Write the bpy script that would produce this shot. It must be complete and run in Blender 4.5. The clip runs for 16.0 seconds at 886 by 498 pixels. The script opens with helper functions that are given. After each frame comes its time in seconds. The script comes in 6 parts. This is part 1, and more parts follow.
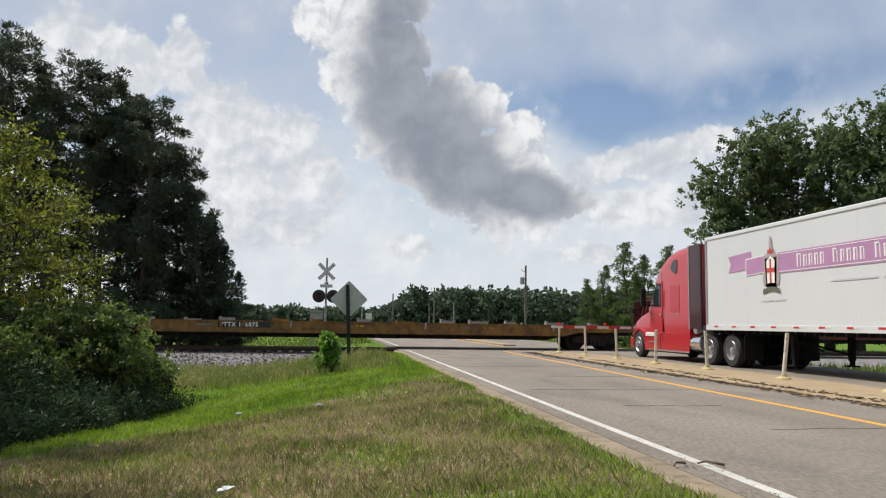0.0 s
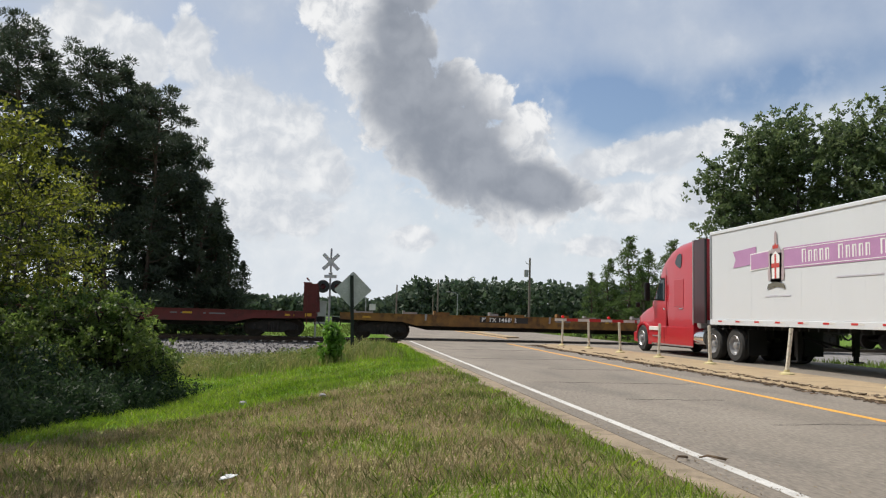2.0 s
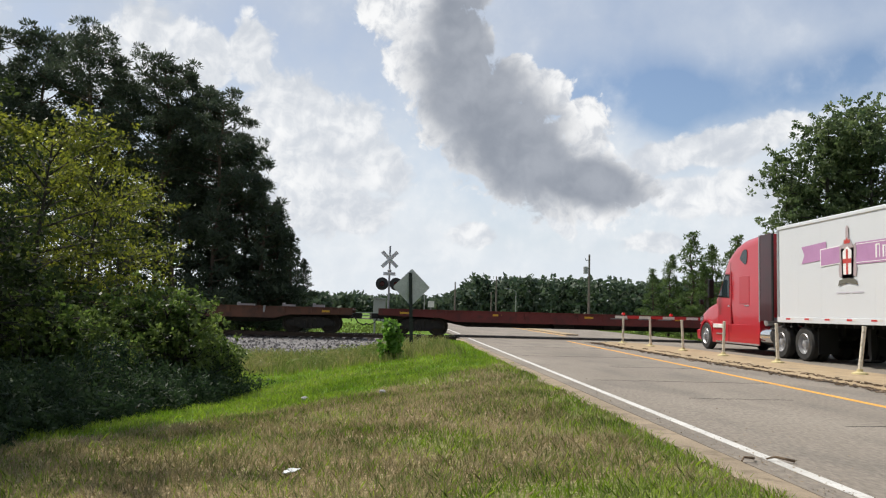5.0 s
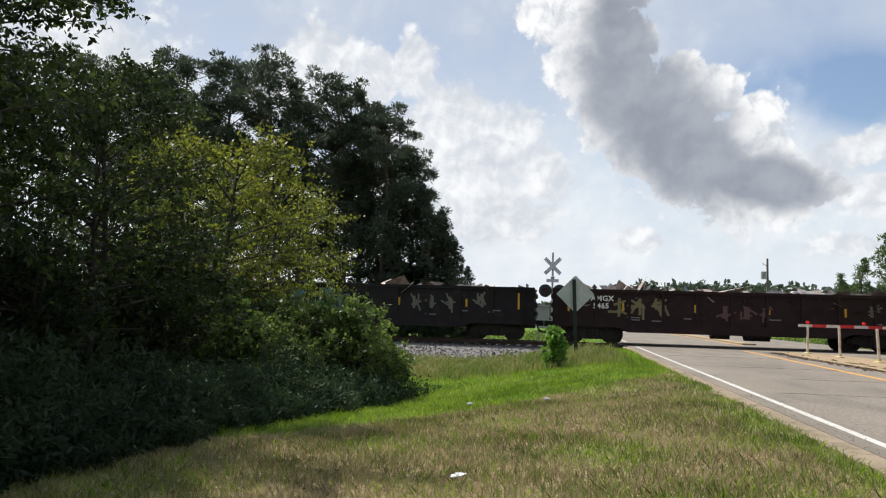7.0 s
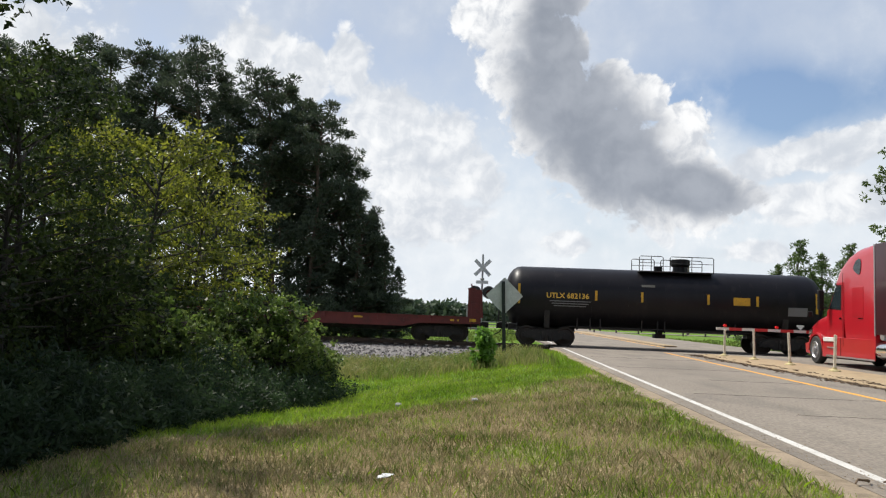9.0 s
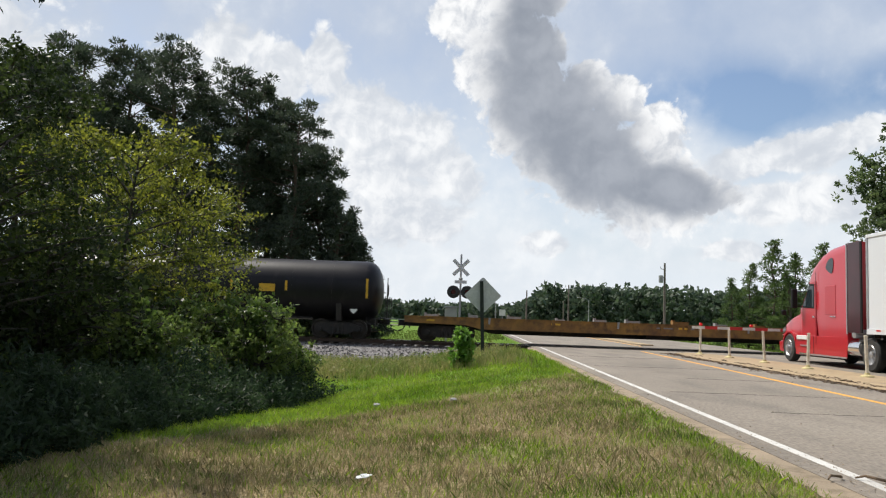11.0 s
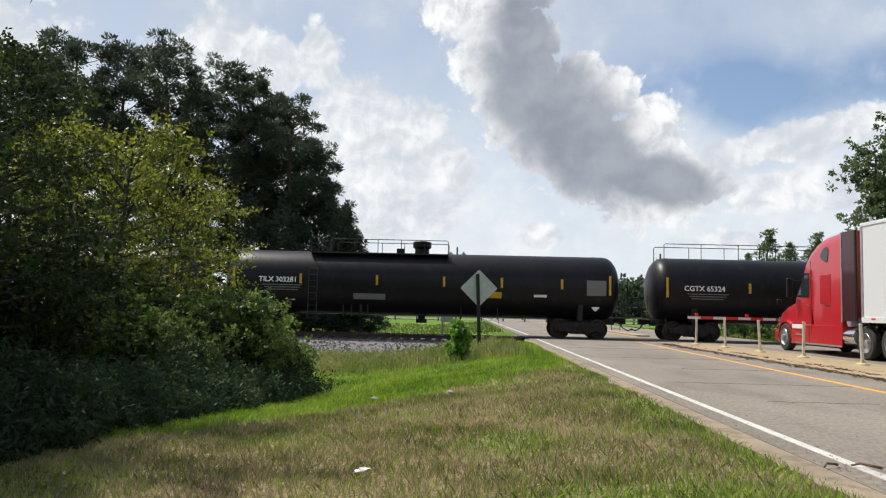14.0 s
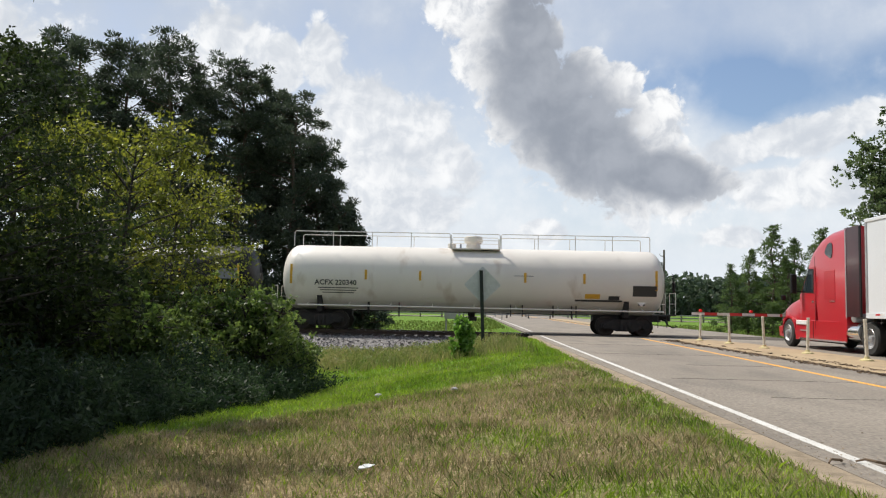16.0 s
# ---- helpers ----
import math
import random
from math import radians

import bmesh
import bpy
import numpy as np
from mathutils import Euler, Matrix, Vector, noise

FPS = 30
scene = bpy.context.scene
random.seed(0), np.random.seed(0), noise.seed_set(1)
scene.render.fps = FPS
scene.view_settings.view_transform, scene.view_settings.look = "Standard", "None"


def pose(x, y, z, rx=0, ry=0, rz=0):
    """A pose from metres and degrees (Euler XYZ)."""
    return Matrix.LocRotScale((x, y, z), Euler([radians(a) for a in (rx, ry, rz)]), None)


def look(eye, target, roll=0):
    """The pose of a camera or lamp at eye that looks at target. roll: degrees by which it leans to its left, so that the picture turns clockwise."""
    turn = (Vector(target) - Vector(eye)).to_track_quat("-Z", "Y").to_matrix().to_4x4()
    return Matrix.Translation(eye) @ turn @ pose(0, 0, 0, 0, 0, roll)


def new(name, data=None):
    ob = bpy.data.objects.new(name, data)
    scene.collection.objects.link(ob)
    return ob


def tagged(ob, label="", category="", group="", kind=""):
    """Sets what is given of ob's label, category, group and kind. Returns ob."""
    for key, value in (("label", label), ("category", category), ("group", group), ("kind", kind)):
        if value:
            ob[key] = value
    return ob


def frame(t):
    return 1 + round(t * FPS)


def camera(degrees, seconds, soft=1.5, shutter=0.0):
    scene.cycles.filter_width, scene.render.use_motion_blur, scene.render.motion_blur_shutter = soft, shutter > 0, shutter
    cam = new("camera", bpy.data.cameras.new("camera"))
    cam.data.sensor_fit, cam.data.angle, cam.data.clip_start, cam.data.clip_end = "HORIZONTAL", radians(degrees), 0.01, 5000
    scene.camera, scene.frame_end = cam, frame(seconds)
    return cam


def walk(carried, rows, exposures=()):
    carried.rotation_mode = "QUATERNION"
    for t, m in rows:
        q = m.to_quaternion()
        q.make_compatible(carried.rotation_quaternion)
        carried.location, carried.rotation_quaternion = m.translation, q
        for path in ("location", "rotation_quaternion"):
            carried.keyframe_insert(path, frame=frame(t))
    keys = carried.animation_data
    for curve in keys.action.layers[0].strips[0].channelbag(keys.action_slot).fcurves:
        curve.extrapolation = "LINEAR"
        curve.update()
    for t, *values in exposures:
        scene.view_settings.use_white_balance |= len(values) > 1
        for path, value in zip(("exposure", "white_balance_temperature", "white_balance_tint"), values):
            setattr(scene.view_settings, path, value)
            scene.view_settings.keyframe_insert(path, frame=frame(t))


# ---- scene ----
cam = camera(60.44, 16.0, soft=1.2)
EYE = (0, 0, 1.2)
walk(cam, [
    (0.0, pose(*EYE, 95.60, -0.85, -8.20)),
    (0.5, pose(*EYE, 95.24, -1.20, -8.12)),
    (1.0, pose(*EYE, 95.03, -1.63, -8.39)),
    (1.5, pose(*EYE, 95.03, -1.85, -8.81)),
    (2.0, pose(*EYE, 94.97, -1.49, -7.93)),
    (2.5, pose(*EYE, 94.82, -1.26, -6.63)),
    (3.0, pose(*EYE, 94.67, -1.39, -6.64)),
    (3.2, pose(*EYE, 94.75, -1.40, -6.60)),
    (5.3, pose(*EYE, 94.60, -1.59, -1.77)),
    (5.5, pose(*EYE, 94.57, -1.45, 0.21)),
    (6.0, pose(*EYE, 94.61, -1.57, 3.88)),
    (6.5, pose(*EYE, 94.63, -1.52, 7.34)),
    (7.0, pose(*EYE, 94.82, -1.70, 8.68)),
    (7.5, pose(*EYE, 95.01, -1.72, 8.12)),
    (8.0, pose(*EYE, 94.73, -1.77, 6.17)),
    (8.5, pose(*EYE, 94.83, -2.08, 4.42)),
    (9.0, pose(*EYE, 95.04, -2.24, 3.41)),
    (9.5, pose(*EYE, 95.10, -2.09, 2.24)),
    (9.7, pose(*EYE, 95.08, -2.06, 1.95)),
    (11.8, pose(*EYE, 95.10, -1.98, 1.74)),
    (12.0, pose(*EYE, 95.08, -1.96, 1.71)),
    (12.5, pose(*EYE, 94.95, -1.83, 1.64)),
    (13.0, pose(*EYE, 94.81, -1.57, 1.58)),
    (13.5, pose(*EYE, 94.68, -1.43, 1.52)),
    (14.0, pose(*EYE, 94.58, -1.38, 1.53)),
    (14.5, pose(*EYE, 94.46, -1.29, 1.52)),
    (15.0, pose(*EYE, 94.37, -1.33, 1.54)),
    (15.5, pose(*EYE, 94.36, -1.26, 1.66)),
    (16.0, pose(*EYE, 94.33, -1.24, 1.80)),
], [(0, -0.14), (3.2, -0.12), (6.0, 0.02), (7.0, 0.04), (16.0, 0.02)])

# ---- world and sun ----
SUN = Vector((-0.46, 0.30, 0.84)).normalized()


def build_world():
    world = bpy.data.worlds.new("sky")
    scene.world = world
    world.use_nodes = True
    nt = world.node_tree
    nt.nodes.clear()
    N, L = nt.nodes.new, nt.links.new

    def math_(op, a, b=None, clamp=False):
        n = N("ShaderNodeMath")
        n.operation, n.use_clamp = op, clamp
        for i, v in enumerate((a, b)):
            if v is None:
                continue
            if isinstance(v, (int, float)):
                n.inputs[i].default_value = v
            else:
                L(v, n.inputs[i])
        return n.outputs[0]

    def noise_(vec, scale, detail=6.0, rough=0.55, off=(0, 0, 0)):
        m = N("ShaderNodeMapping")
        m.inputs["Location"].default_value = off
        L(vec, m.inputs["Vector"])
        n = N("ShaderNodeTexNoise")
        n.inputs["Scale"].default_value, n.inputs["Detail"].default_value, n.inputs["Roughness"].default_value = scale, detail, rough
        L(m.outputs[0], n.inputs["Vector"])
        return n.outputs["Fac"]

    def step(v, a, b):
        n = N("ShaderNodeMapRange")
        n.interpolation_type = "SMOOTHSTEP"
        n.inputs[1].default_value, n.inputs[2].default_value = a, b
        L(v, n.inputs[0])
        return n.outputs[0]

    def mix(fac, a, b):
        n = N("ShaderNodeMix")
        n.data_type = "RGBA"
        L(fac, n.inputs[0])
        for i, v in ((6, a), (7, b)):
            if isinstance(v, tuple):
                n.inputs[i].default_value = (*v, 1)
            else:
                L(v, n.inputs[i])
        return n.outputs[2]

    geo = N("ShaderNodeTexCoord").outputs["Generated"]
    sep = N("ShaderNodeSeparateXYZ")
    L(geo, sep.inputs[0])
    az = math_("MULTIPLY", math_("ARCTAN2", sep.outputs[0], sep.outputs[1]), 57.296)
    el = math_("MULTIPLY", math_("ARCSINE", sep.outputs[2]), 57.296)
    com = N("ShaderNodeCombineXYZ")
    L(az, com.inputs[0]), L(el, com.inputs[1])
    p = com.outputs[0]
    fine = noise_(p, 0.55, 10.0, 0.6)
    broad = noise_(p, 0.10, 8.0, 0.55, (7, 3, 1))
    swell = noise_(p, 0.26, 3.0, 0.45, (3, 1, 0))
    # billows: rounded heads at several sizes, gently warped
    warp = N("ShaderNodeTexNoise")
    warp.inputs["Scale"].default_value, warp.inputs["Detail"].default_value = 0.35, 3.0
    L(p, warp.inputs["Vector"])
    shift = N("ShaderNodeVectorMath")
    shift.operation = "MULTIPLY_ADD"
    shift.inputs[1].default_value = (2.2, 2.2, 0)
    L(warp.outputs["Color"], shift.inputs[0]), L(p, shift.inputs[2])

    def billow_(off):
        m = N("ShaderNodeMapping")
        m.inputs["Location"].default_value = off
        L(shift.outputs[0], m.inputs["Vector"])
        v = N("ShaderNodeTexVoronoi")
        v.voronoi_dimensions, v.feature, v.normalize = "2D", "SMOOTH_F1", True
        v.inputs["Scale"].default_value, v.inputs["Detail"].default_value = 0.42, 4.0
        v.inputs["Roughness"].default_value, v.inputs["Lacunarity"].default_value = 0.55, 2.1
        v.inputs["Smoothness"].default_value = 0.35
        L(m.outputs[0], v.inputs["Vector"])
        return math_("SUBTRACT", 0.28, v.outputs["Distance"])

    puff = billow_((0, 0, 0))
    relief = math_("SUBTRACT", puff, billow_((0.35, -0.55, 0)))

    def field(ellipses):
        out = None
        for a, e, ra, re, turn in ellipses:
            m = N("ShaderNodeMapping")
            m.vector_type = "TEXTURE"
            m.inputs["Location"].default_value = (a, e, 0)
            m.inputs["Rotation"].default_value = (0, 0, radians(turn))
            m.inputs["Scale"].default_value = (ra, re, 1)
            L(p, m.inputs["Vector"])
            n = N("ShaderNodeVectorMath")
            n.operation = "LENGTH"
            L(m.outputs[0], n.inputs[0])
            d = math_("SUBTRACT", 1.0, n.outputs["Value"])
            out = d if out is None else math_("MAXIMUM", out, d)
        return out

    # cumulus: the tall dark one, the white bank, and small puffs low over the wood
    dark = field([(-0.9, 21.9, 2.8, 2.6, 0), (2.6, 19.4, 4.3, 4.7, 0), (5.2, 14.7, 7.3, 4.0, -45), (10.1, 11.2, 8.2, 3.9, -22), (16.3, 9.7, 3.2, 1.7, -10), (10.9, 16.2, 2.2, 2.1, 0), (13.8, 13.8, 2.1, 2.5, 0), (8.6, 17.3, 2.1, 2.0, 0), (3.8, 24.7, 3.3, 3.8, 0)])
    heart = field([(4.1, 21.3, 2.7, 6.0, 0), (5.2, 16.6, 4.2, 5.5, 32), (8.4, 12.6, 7.2, 4.2, -38), (13.8, 9.8, 5.6, 2.2, -8)])
    white = field([(-11.4, 18.3, 1.8, 2.8, 0), (-15.2, 17.3, 2.7, 2.8, 0), (-18.5, 17.7, 2.2, 3.6, 20), (-21.4, 16.4, 3.8, 2.3, 0), (-7.7, 14.1, 4.6, 2.9, -25), (-3.8, 13.0, 2.8, 3.0, -10), (-1.3, 10.3, 2.4, 2.0, 0), (-9.9, 10.7, 6.1, 4.9, 0), (-5.6, 8.1, 5.6, 2.8, -10), (5.4, 5.7, 2.1, 1.0, 0), (-3.8, 6.5, 2.0, 1.2, 0), (12.2, 6.7, 1.8, 0.8, -40), (18.8, 5.3, 2.6, 0.9, 0), (23.6, 12.1, 9.6, 1.4, 10), (23.9, 8.7, 6.9, 1.7, 0), (-45, 14, 16, 7, 10), (60, 12, 16, 6, -10), (100, 18, 20, 8, 0), (-110, 20, 24, 9, 10), (170, 22, 22, 9, 0)])
    wob = math_("ADD", math_("MULTIPLY", puff, 1.15), math_("MULTIPLY", math_("SUBTRACT", fine, 0.5), 0.55))
    d1 = math_("ADD", dark, wob)
    d2 = math_("ADD", white, wob)
    d3 = math_("ADD", heart, math_("ADD", math_("MULTIPLY", wob, 0.45), math_("MULTIPLY", math_("SUBTRACT", swell, 0.5), 0.9)))
    soft = step(math_("ADD", swell, math_("MULTIPLY", relief, 0.5)), 0.22, 0.78)
    a1, a2 = step(d1, -0.06, 0.14), step(d2, -0.12, 0.20)
    lit = step(relief, -0.22, 0.14)
    sky = N("ShaderNodeTexSky")
    sky.sky_type, sky.sun_disc = "NISHITA", False
    sky.sun_elevation, sky.sun_rotation = math.asin(SUN.z), math.atan2(SUN.x, SUN.y)
    sky.air_density, sky.dust_density, sky.ozone_density = 1.0, 1.6, 2.0
    # thin high veil, open where the blue shows, thicker low down
    base = N("ShaderNodeVectorMath")
    base.operation = "SCALE"
    base.inputs["Scale"].default_value = 0.125
    L(sky.outputs[0], base.inputs[0])
    hole = field([(19, 15.8, 11, 3.2, -4), (31, 16.2, 10, 2.4, 6)])
    veil = math_("ADD", 0.80, math_("MULTIPLY", math_("SUBTRACT", broad, 0.5), 1.6))
    veil = math_("SUBTRACT", veil, math_("MULTIPLY", step(hole, -0.4, 0.9), 0.85), True)
    veil = math_("MAXIMUM", veil, step(el, 14.0, 1.0))
    # the veil thins overhead and away from the sun
    dot = N("ShaderNodeVectorMath")
    dot.operation = "DOT_PRODUCT"
    dot.inputs[1].default_value = SUN
    L(geo, dot.inputs[0])
    veil = math_("MULTIPLY", veil, math_("MULTIPLY_ADD", step(dot.outputs["Value"], -0.5, 0.35), 0.65))
    veil.node.inputs[2].default_value = 0.35
    veil = math_("MULTIPLY", veil, math_("SUBTRACT", 1.0, math_("MULTIPLY", step(el, 26.0, 50.0), 0.7)))
    veil_col = mix(step(el, 22.0, 7.0), (0.50, 0.57, 0.69), (0.72, 0.78, 0.84))
    back = mix(veil, base.outputs[0], veil_col)
    shade2 = mix(soft, (0.60, 0.64, 0.70), mix(lit, (0.74, 0.77, 0.81), (0.92, 0.93, 0.94)))
    # loose broken cloud, thicker towards the horizon
    loose = math_("ADD", math_("ADD", math_("MULTIPLY", math_("SUBTRACT", broad, 0.5), 2.6), math_("MULTIPLY", wob, 0.6)), math_("MULTIPLY", step(el, 17.0, 5.0), 0.5))
    back = mix(math_("MULTIPLY", step(loose, -0.1, 0.9), 0.65), back, mix(soft, (0.70, 0.745, 0.80), (0.92, 0.93, 0.94)))
    c2 = mix(a2, back, shade2)
    core = step(d3, -0.34, 0.46)
    grey = mix(soft, (0.285, 0.315, 0.37), (0.39, 0.42, 0.475))
    edge = mix(lit, (0.60, 0.63, 0.68), (0.93, 0.935, 0.94))
    c1 = mix(a1, c2, mix(core, edge, grey))
    bg = N("ShaderNodeBackground")
    bg.inputs["Strength"].default_value = 1.05
    L(c1, bg.inputs["Color"])
    L(bg.outputs[0], N("ShaderNodeOutputWorld").inputs["Surface"])


build_world()
sun = new("sun", bpy.data.lights.new("sun", "SUN"))
sun.data.energy, sun.data.angle, sun.data.color = 5.0, radians(0.6), (1.0, 0.95, 0.86)
sun.matrix_basis = look(SUN * 50, (0, 0, 0))


# ---- materials ----
def mat(name, c1, c2=None, rough=0.6, metal=0.0, scale=3.0, bump=0.0, fine=40.0, dirt=None, dirt_amount=0.5, spec=0.5, vary=0.0, island=False, stretch=(1, 1, 1), grain_amount=0.34):
    """Two-scale noise over a base colour, with optional dirt and relief."""
    m = bpy.data.materials.new(name)
    m.use_nodes = True
    nt = m.node_tree
    N, L = nt.nodes.new, nt.links.new
    b = nt.nodes["Principled BSDF"]
    b.inputs["Roughness"].default_value, b.inputs["Metallic"].default_value = rough, metal
    b.inputs["Specular IOR Level"].default_value = spec
    co = N("ShaderNodeTexCoord").outputs["Object"]
    mp = N("ShaderNodeMapping")
    mp.inputs["Scale"].default_value = stretch
    L(co, mp.inputs[0])

    def noise_(s, d=5.0):
        n = N("ShaderNodeTexNoise")
        n.inputs["Scale"].default_value, n.inputs["Detail"].default_value = s, d
        L(mp.outputs[0], n.inputs["Vector"])
        return n.outputs["Fac"]

    def ramp(v, a, z):
        n = N("ShaderNodeMapRange")
        n.inputs[1].default_value, n.inputs[2].default_value = a, z
        L(v, n.inputs[0])
        return n.outputs[0]

    def mix(fac, a, z):
        n = N("ShaderNodeMix")
        n.data_type = "RGBA"
        if isinstance(fac, float):
            n.inputs[0].default_value = fac
        else:
            L(fac, n.inputs[0])
        for i, v in ((6, a), (7, z)):
            if isinstance(v, tuple):
                n.inputs[i].default_value = (*v, 1)
            else:
                L(v, n.inputs[i])
        return n.outputs[2]

    c2 = c2 or tuple(0.8 * v for v in c1)
    n1, n2 = noise_(scale), noise_(fine, 3.0)
    col = mix(ramp(n1, 0.32, 0.68), c1, c2)
    if dirt:
        col = mix(ramp(noise_(scale * 2.7, 8.0), 0.62 - 0.25 * dirt_amount, 0.78), col, dirt)
    grain = N("ShaderNodeHueSaturation")
    L(col, grain.inputs["Color"])
    L(ramp(n2, 0.2, 0.8), N("ShaderNodeMath").inputs[0])
    g = nt.nodes[-1]
    g.operation = "MULTIPLY_ADD"
    g.inputs[1].default_value, g.inputs[2].default_value = grain_amount, 1 - grain_amount / 2
    L(g.outputs[0], grain.inputs["Value"])
    col = grain.outputs[0]
    if vary:
        src = N("ShaderNodeNewGeometry").outputs["Random Per Island"] if island else N("ShaderNodeObjectInfo").outputs["Random"]
        hs = N("ShaderNodeHueSaturation")
        L(col, hs.inputs["Color"])
        q = N("ShaderNodeMath")
        q.operation = "MULTIPLY_ADD"
        q.inputs[1].default_value, q.inputs[2].default_value = 2 * vary, 1 - vary
        L(src, q.inputs[0])
        L(q.outputs[0], hs.inputs["Value"])
        col = hs.outputs[0]
    L(col, b.inputs["Base Color"])
    if bump:
        bp = N("ShaderNodeBump")
        bp.inputs["Strength"].default_value, bp.inputs["Distance"].default_value = min(1.0, bump), 0.02
        L(n2, bp.inputs["Height"])
        L(bp.outputs[0], b.inputs["Normal"])
    return m


def leaf_mat(name, c1, c2, vary=0.35, back=0.4, rough=0.55, spec=0.18):
    """Leaves: a colour for each leaf, lit on the face and glowing through when backlit."""
    m = bpy.data.materials.new(name)
    m.use_nodes = True
    nt = m.node_tree
    N, L = nt.nodes.new, nt.links.new
    b = nt.nodes["Principled BSDF"]
    b.inputs["Roughness"].default_value = rough
    b.inputs["Specular IOR Level"].default_value = spec
    rnd = N("ShaderNodeNewGeometry").outputs["Random Per Island"]
    no = N("ShaderNodeTexNoise")
    no.inputs["Scale"].default_value = 0.7
    L(N("ShaderNodeTexCoord").outputs["Object"], no.inputs["Vector"])
    ad = N("ShaderNodeMath")
    ad.operation = "MULTIPLY_ADD"
    L(rnd, ad.inputs[0])
    ad.inputs[1].default_value = 0.6
    q = N("ShaderNodeMath")
    q.operation = "MULTIPLY_ADD"
    L(no.outputs["Fac"], q.inputs[0])
    q.inputs[1].default_value, q.inputs[2].default_value = 2.2, -0.95
    L(q.outputs[0], ad.inputs[2])
    ad.use_clamp = True
    mx = N("ShaderNodeMix")
    mx.data_type = "RGBA"
    mx.inputs[6].default_value, mx.inputs[7].default_value = (*c1, 1), (*c2, 1)
    L(ad.outputs[0], mx.inputs[0])
    L(mx.outputs[2], b.inputs["Base Color"])
    tr = N("ShaderNodeBsdfTranslucent")
    hs = N("ShaderNodeHueSaturation")
    hs.inputs["Saturation"].default_value, hs.inputs["Value"].default_value = 1.15, 1.3
    L(mx.outputs[2], hs.inputs["Color"])
    L(hs.outputs[0], tr.inputs["Color"])
    ms = N("ShaderNodeMixShader")
    ms.inputs[0].default_value = back
    L(b.outputs[0], ms.inputs[1]), L(tr.outputs[0], ms.inputs[2])
    L(ms.outputs[0], nt.nodes["Material Output"].inputs["Surface"])
    return m


def glossy(m, coat):
    """A clear coat over a paint."""
    b = m.node_tree.nodes["Principled BSDF"]
    b.inputs["Coat Weight"].default_value, b.inputs["Coat Roughness"].default_value = coat, 0.06
    return m


def plain(name, c, rough=0.5, metal=0.0, emit=0.0):
    m = bpy.data.materials.new(name)
    m.use_nodes = True
    b = m.node_tree.nodes["Principled BSDF"]
    b.inputs["Base Color"].default_value = (*c, 1)
    b.inputs["Roughness"].default_value, b.inputs["Metallic"].default_value = rough, metal
    if emit:
        b.inputs["Emission Color"].default_value, b.inputs["Emission Strength"].default_value = (*c, 1), emit
    return m


ASPHALT = mat("asphalt", (0.19, 0.163, 0.132), (0.245, 0.212, 0.172), 0.9, scale=0.45, bump=0.7, fine=28, dirt=(0.145, 0.127, 0.106), dirt_amount=0.55, stretch=(1, 0.35, 1), grain_amount=0.75)
CONCRETE = mat("median_concrete", (0.32, 0.235, 0.135), (0.38, 0.285, 0.17), 0.9, scale=0.8, bump=0.4, fine=30, dirt=(0.22, 0.17, 0.11))
SAND = mat("shoulder_sand", (0.33, 0.26, 0.18), (0.24, 0.19, 0.13), 0.95, scale=1.5, bump=0.6, fine=45, dirt=(0.14, 0.11, 0.07))
LINE_WHITE = mat("line_white", (0.60, 0.585, 0.55), (0.48, 0.465, 0.43), 0.8, scale=2, fine=50, dirt=(0.3, 0.29, 0.27), dirt_amount=0.2)
LINE_YELLOW = mat("line_yellow", (0.78, 0.38, 0.05), (0.66, 0.33, 0.05), 0.8, scale=2, fine=50, dirt=(0.3, 0.2, 0.08), dirt_amount=0.2)
BALLAST = mat("ballast_stone", (0.21, 0.20, 0.195), (0.13, 0.12, 0.115), 0.95, scale=4, bump=0.6, fine=25, vary=0.28, island=True)
STEEL_RAIL = mat("rail_steel", (0.09, 0.06, 0.045), (0.06, 0.045, 0.04), 0.6, 0.6, scale=3, fine=50)
RAIL_TOP = plain("rail_head_polish", (0.62, 0.6, 0.58), 0.25, 1.0)
TIE = mat("tie_wood", (0.06, 0.05, 0.04), (0.09, 0.07, 0.055), 0.9, scale=4, bump=0.5, vary=0.3)
BLACK_IRON = mat("black_iron", (0.016, 0.015, 0.015), (0.03, 0.026, 0.024), 0.75, 0.2, scale=2, fine=30, dirt=(0.06, 0.045, 0.035), dirt_amount=0.25)
WHEEL_IRON = mat("wheel_iron", (0.03, 0.026, 0.024), (0.05, 0.04, 0.035), 0.6, 0.5, scale=5, fine=40)
TANK_BLACK = mat("tank_black", (0.007, 0.006, 0.008), (0.012, 0.011, 0.013), 0.4, 0.0, scale=0.9, bump=0.05, fine=15, dirt=(0.022, 0.019, 0.019), dirt_amount=0.2, spec=0.22, stretch=(1, 1, 0.4))
TANK_WHITE = mat("tank_white", (0.70, 0.66, 0.60), (0.64, 0.60, 0.54), 0.42, 0.0, scale=0.5, fine=200, dirt=(0.46, 0.38, 0.30), dirt_amount=0.12, stretch=(1, 1, 0.5))
FLAT_YELLOW = mat("flatcar_ochre", (0.30, 0.16, 0.035), (0.20, 0.10, 0.03), 0.75, scale=1.2, bump=0.1, fine=25, dirt=(0.07, 0.04, 0.025), dirt_amount=0.75)
FLAT_BROWN = mat("flatcar_brown", (0.14, 0.055, 0.032), (0.09, 0.04, 0.028), 0.8, scale=1.0, bump=0.1, fine=25, dirt=(0.05, 0.03, 0.025), dirt_amount=0.6)
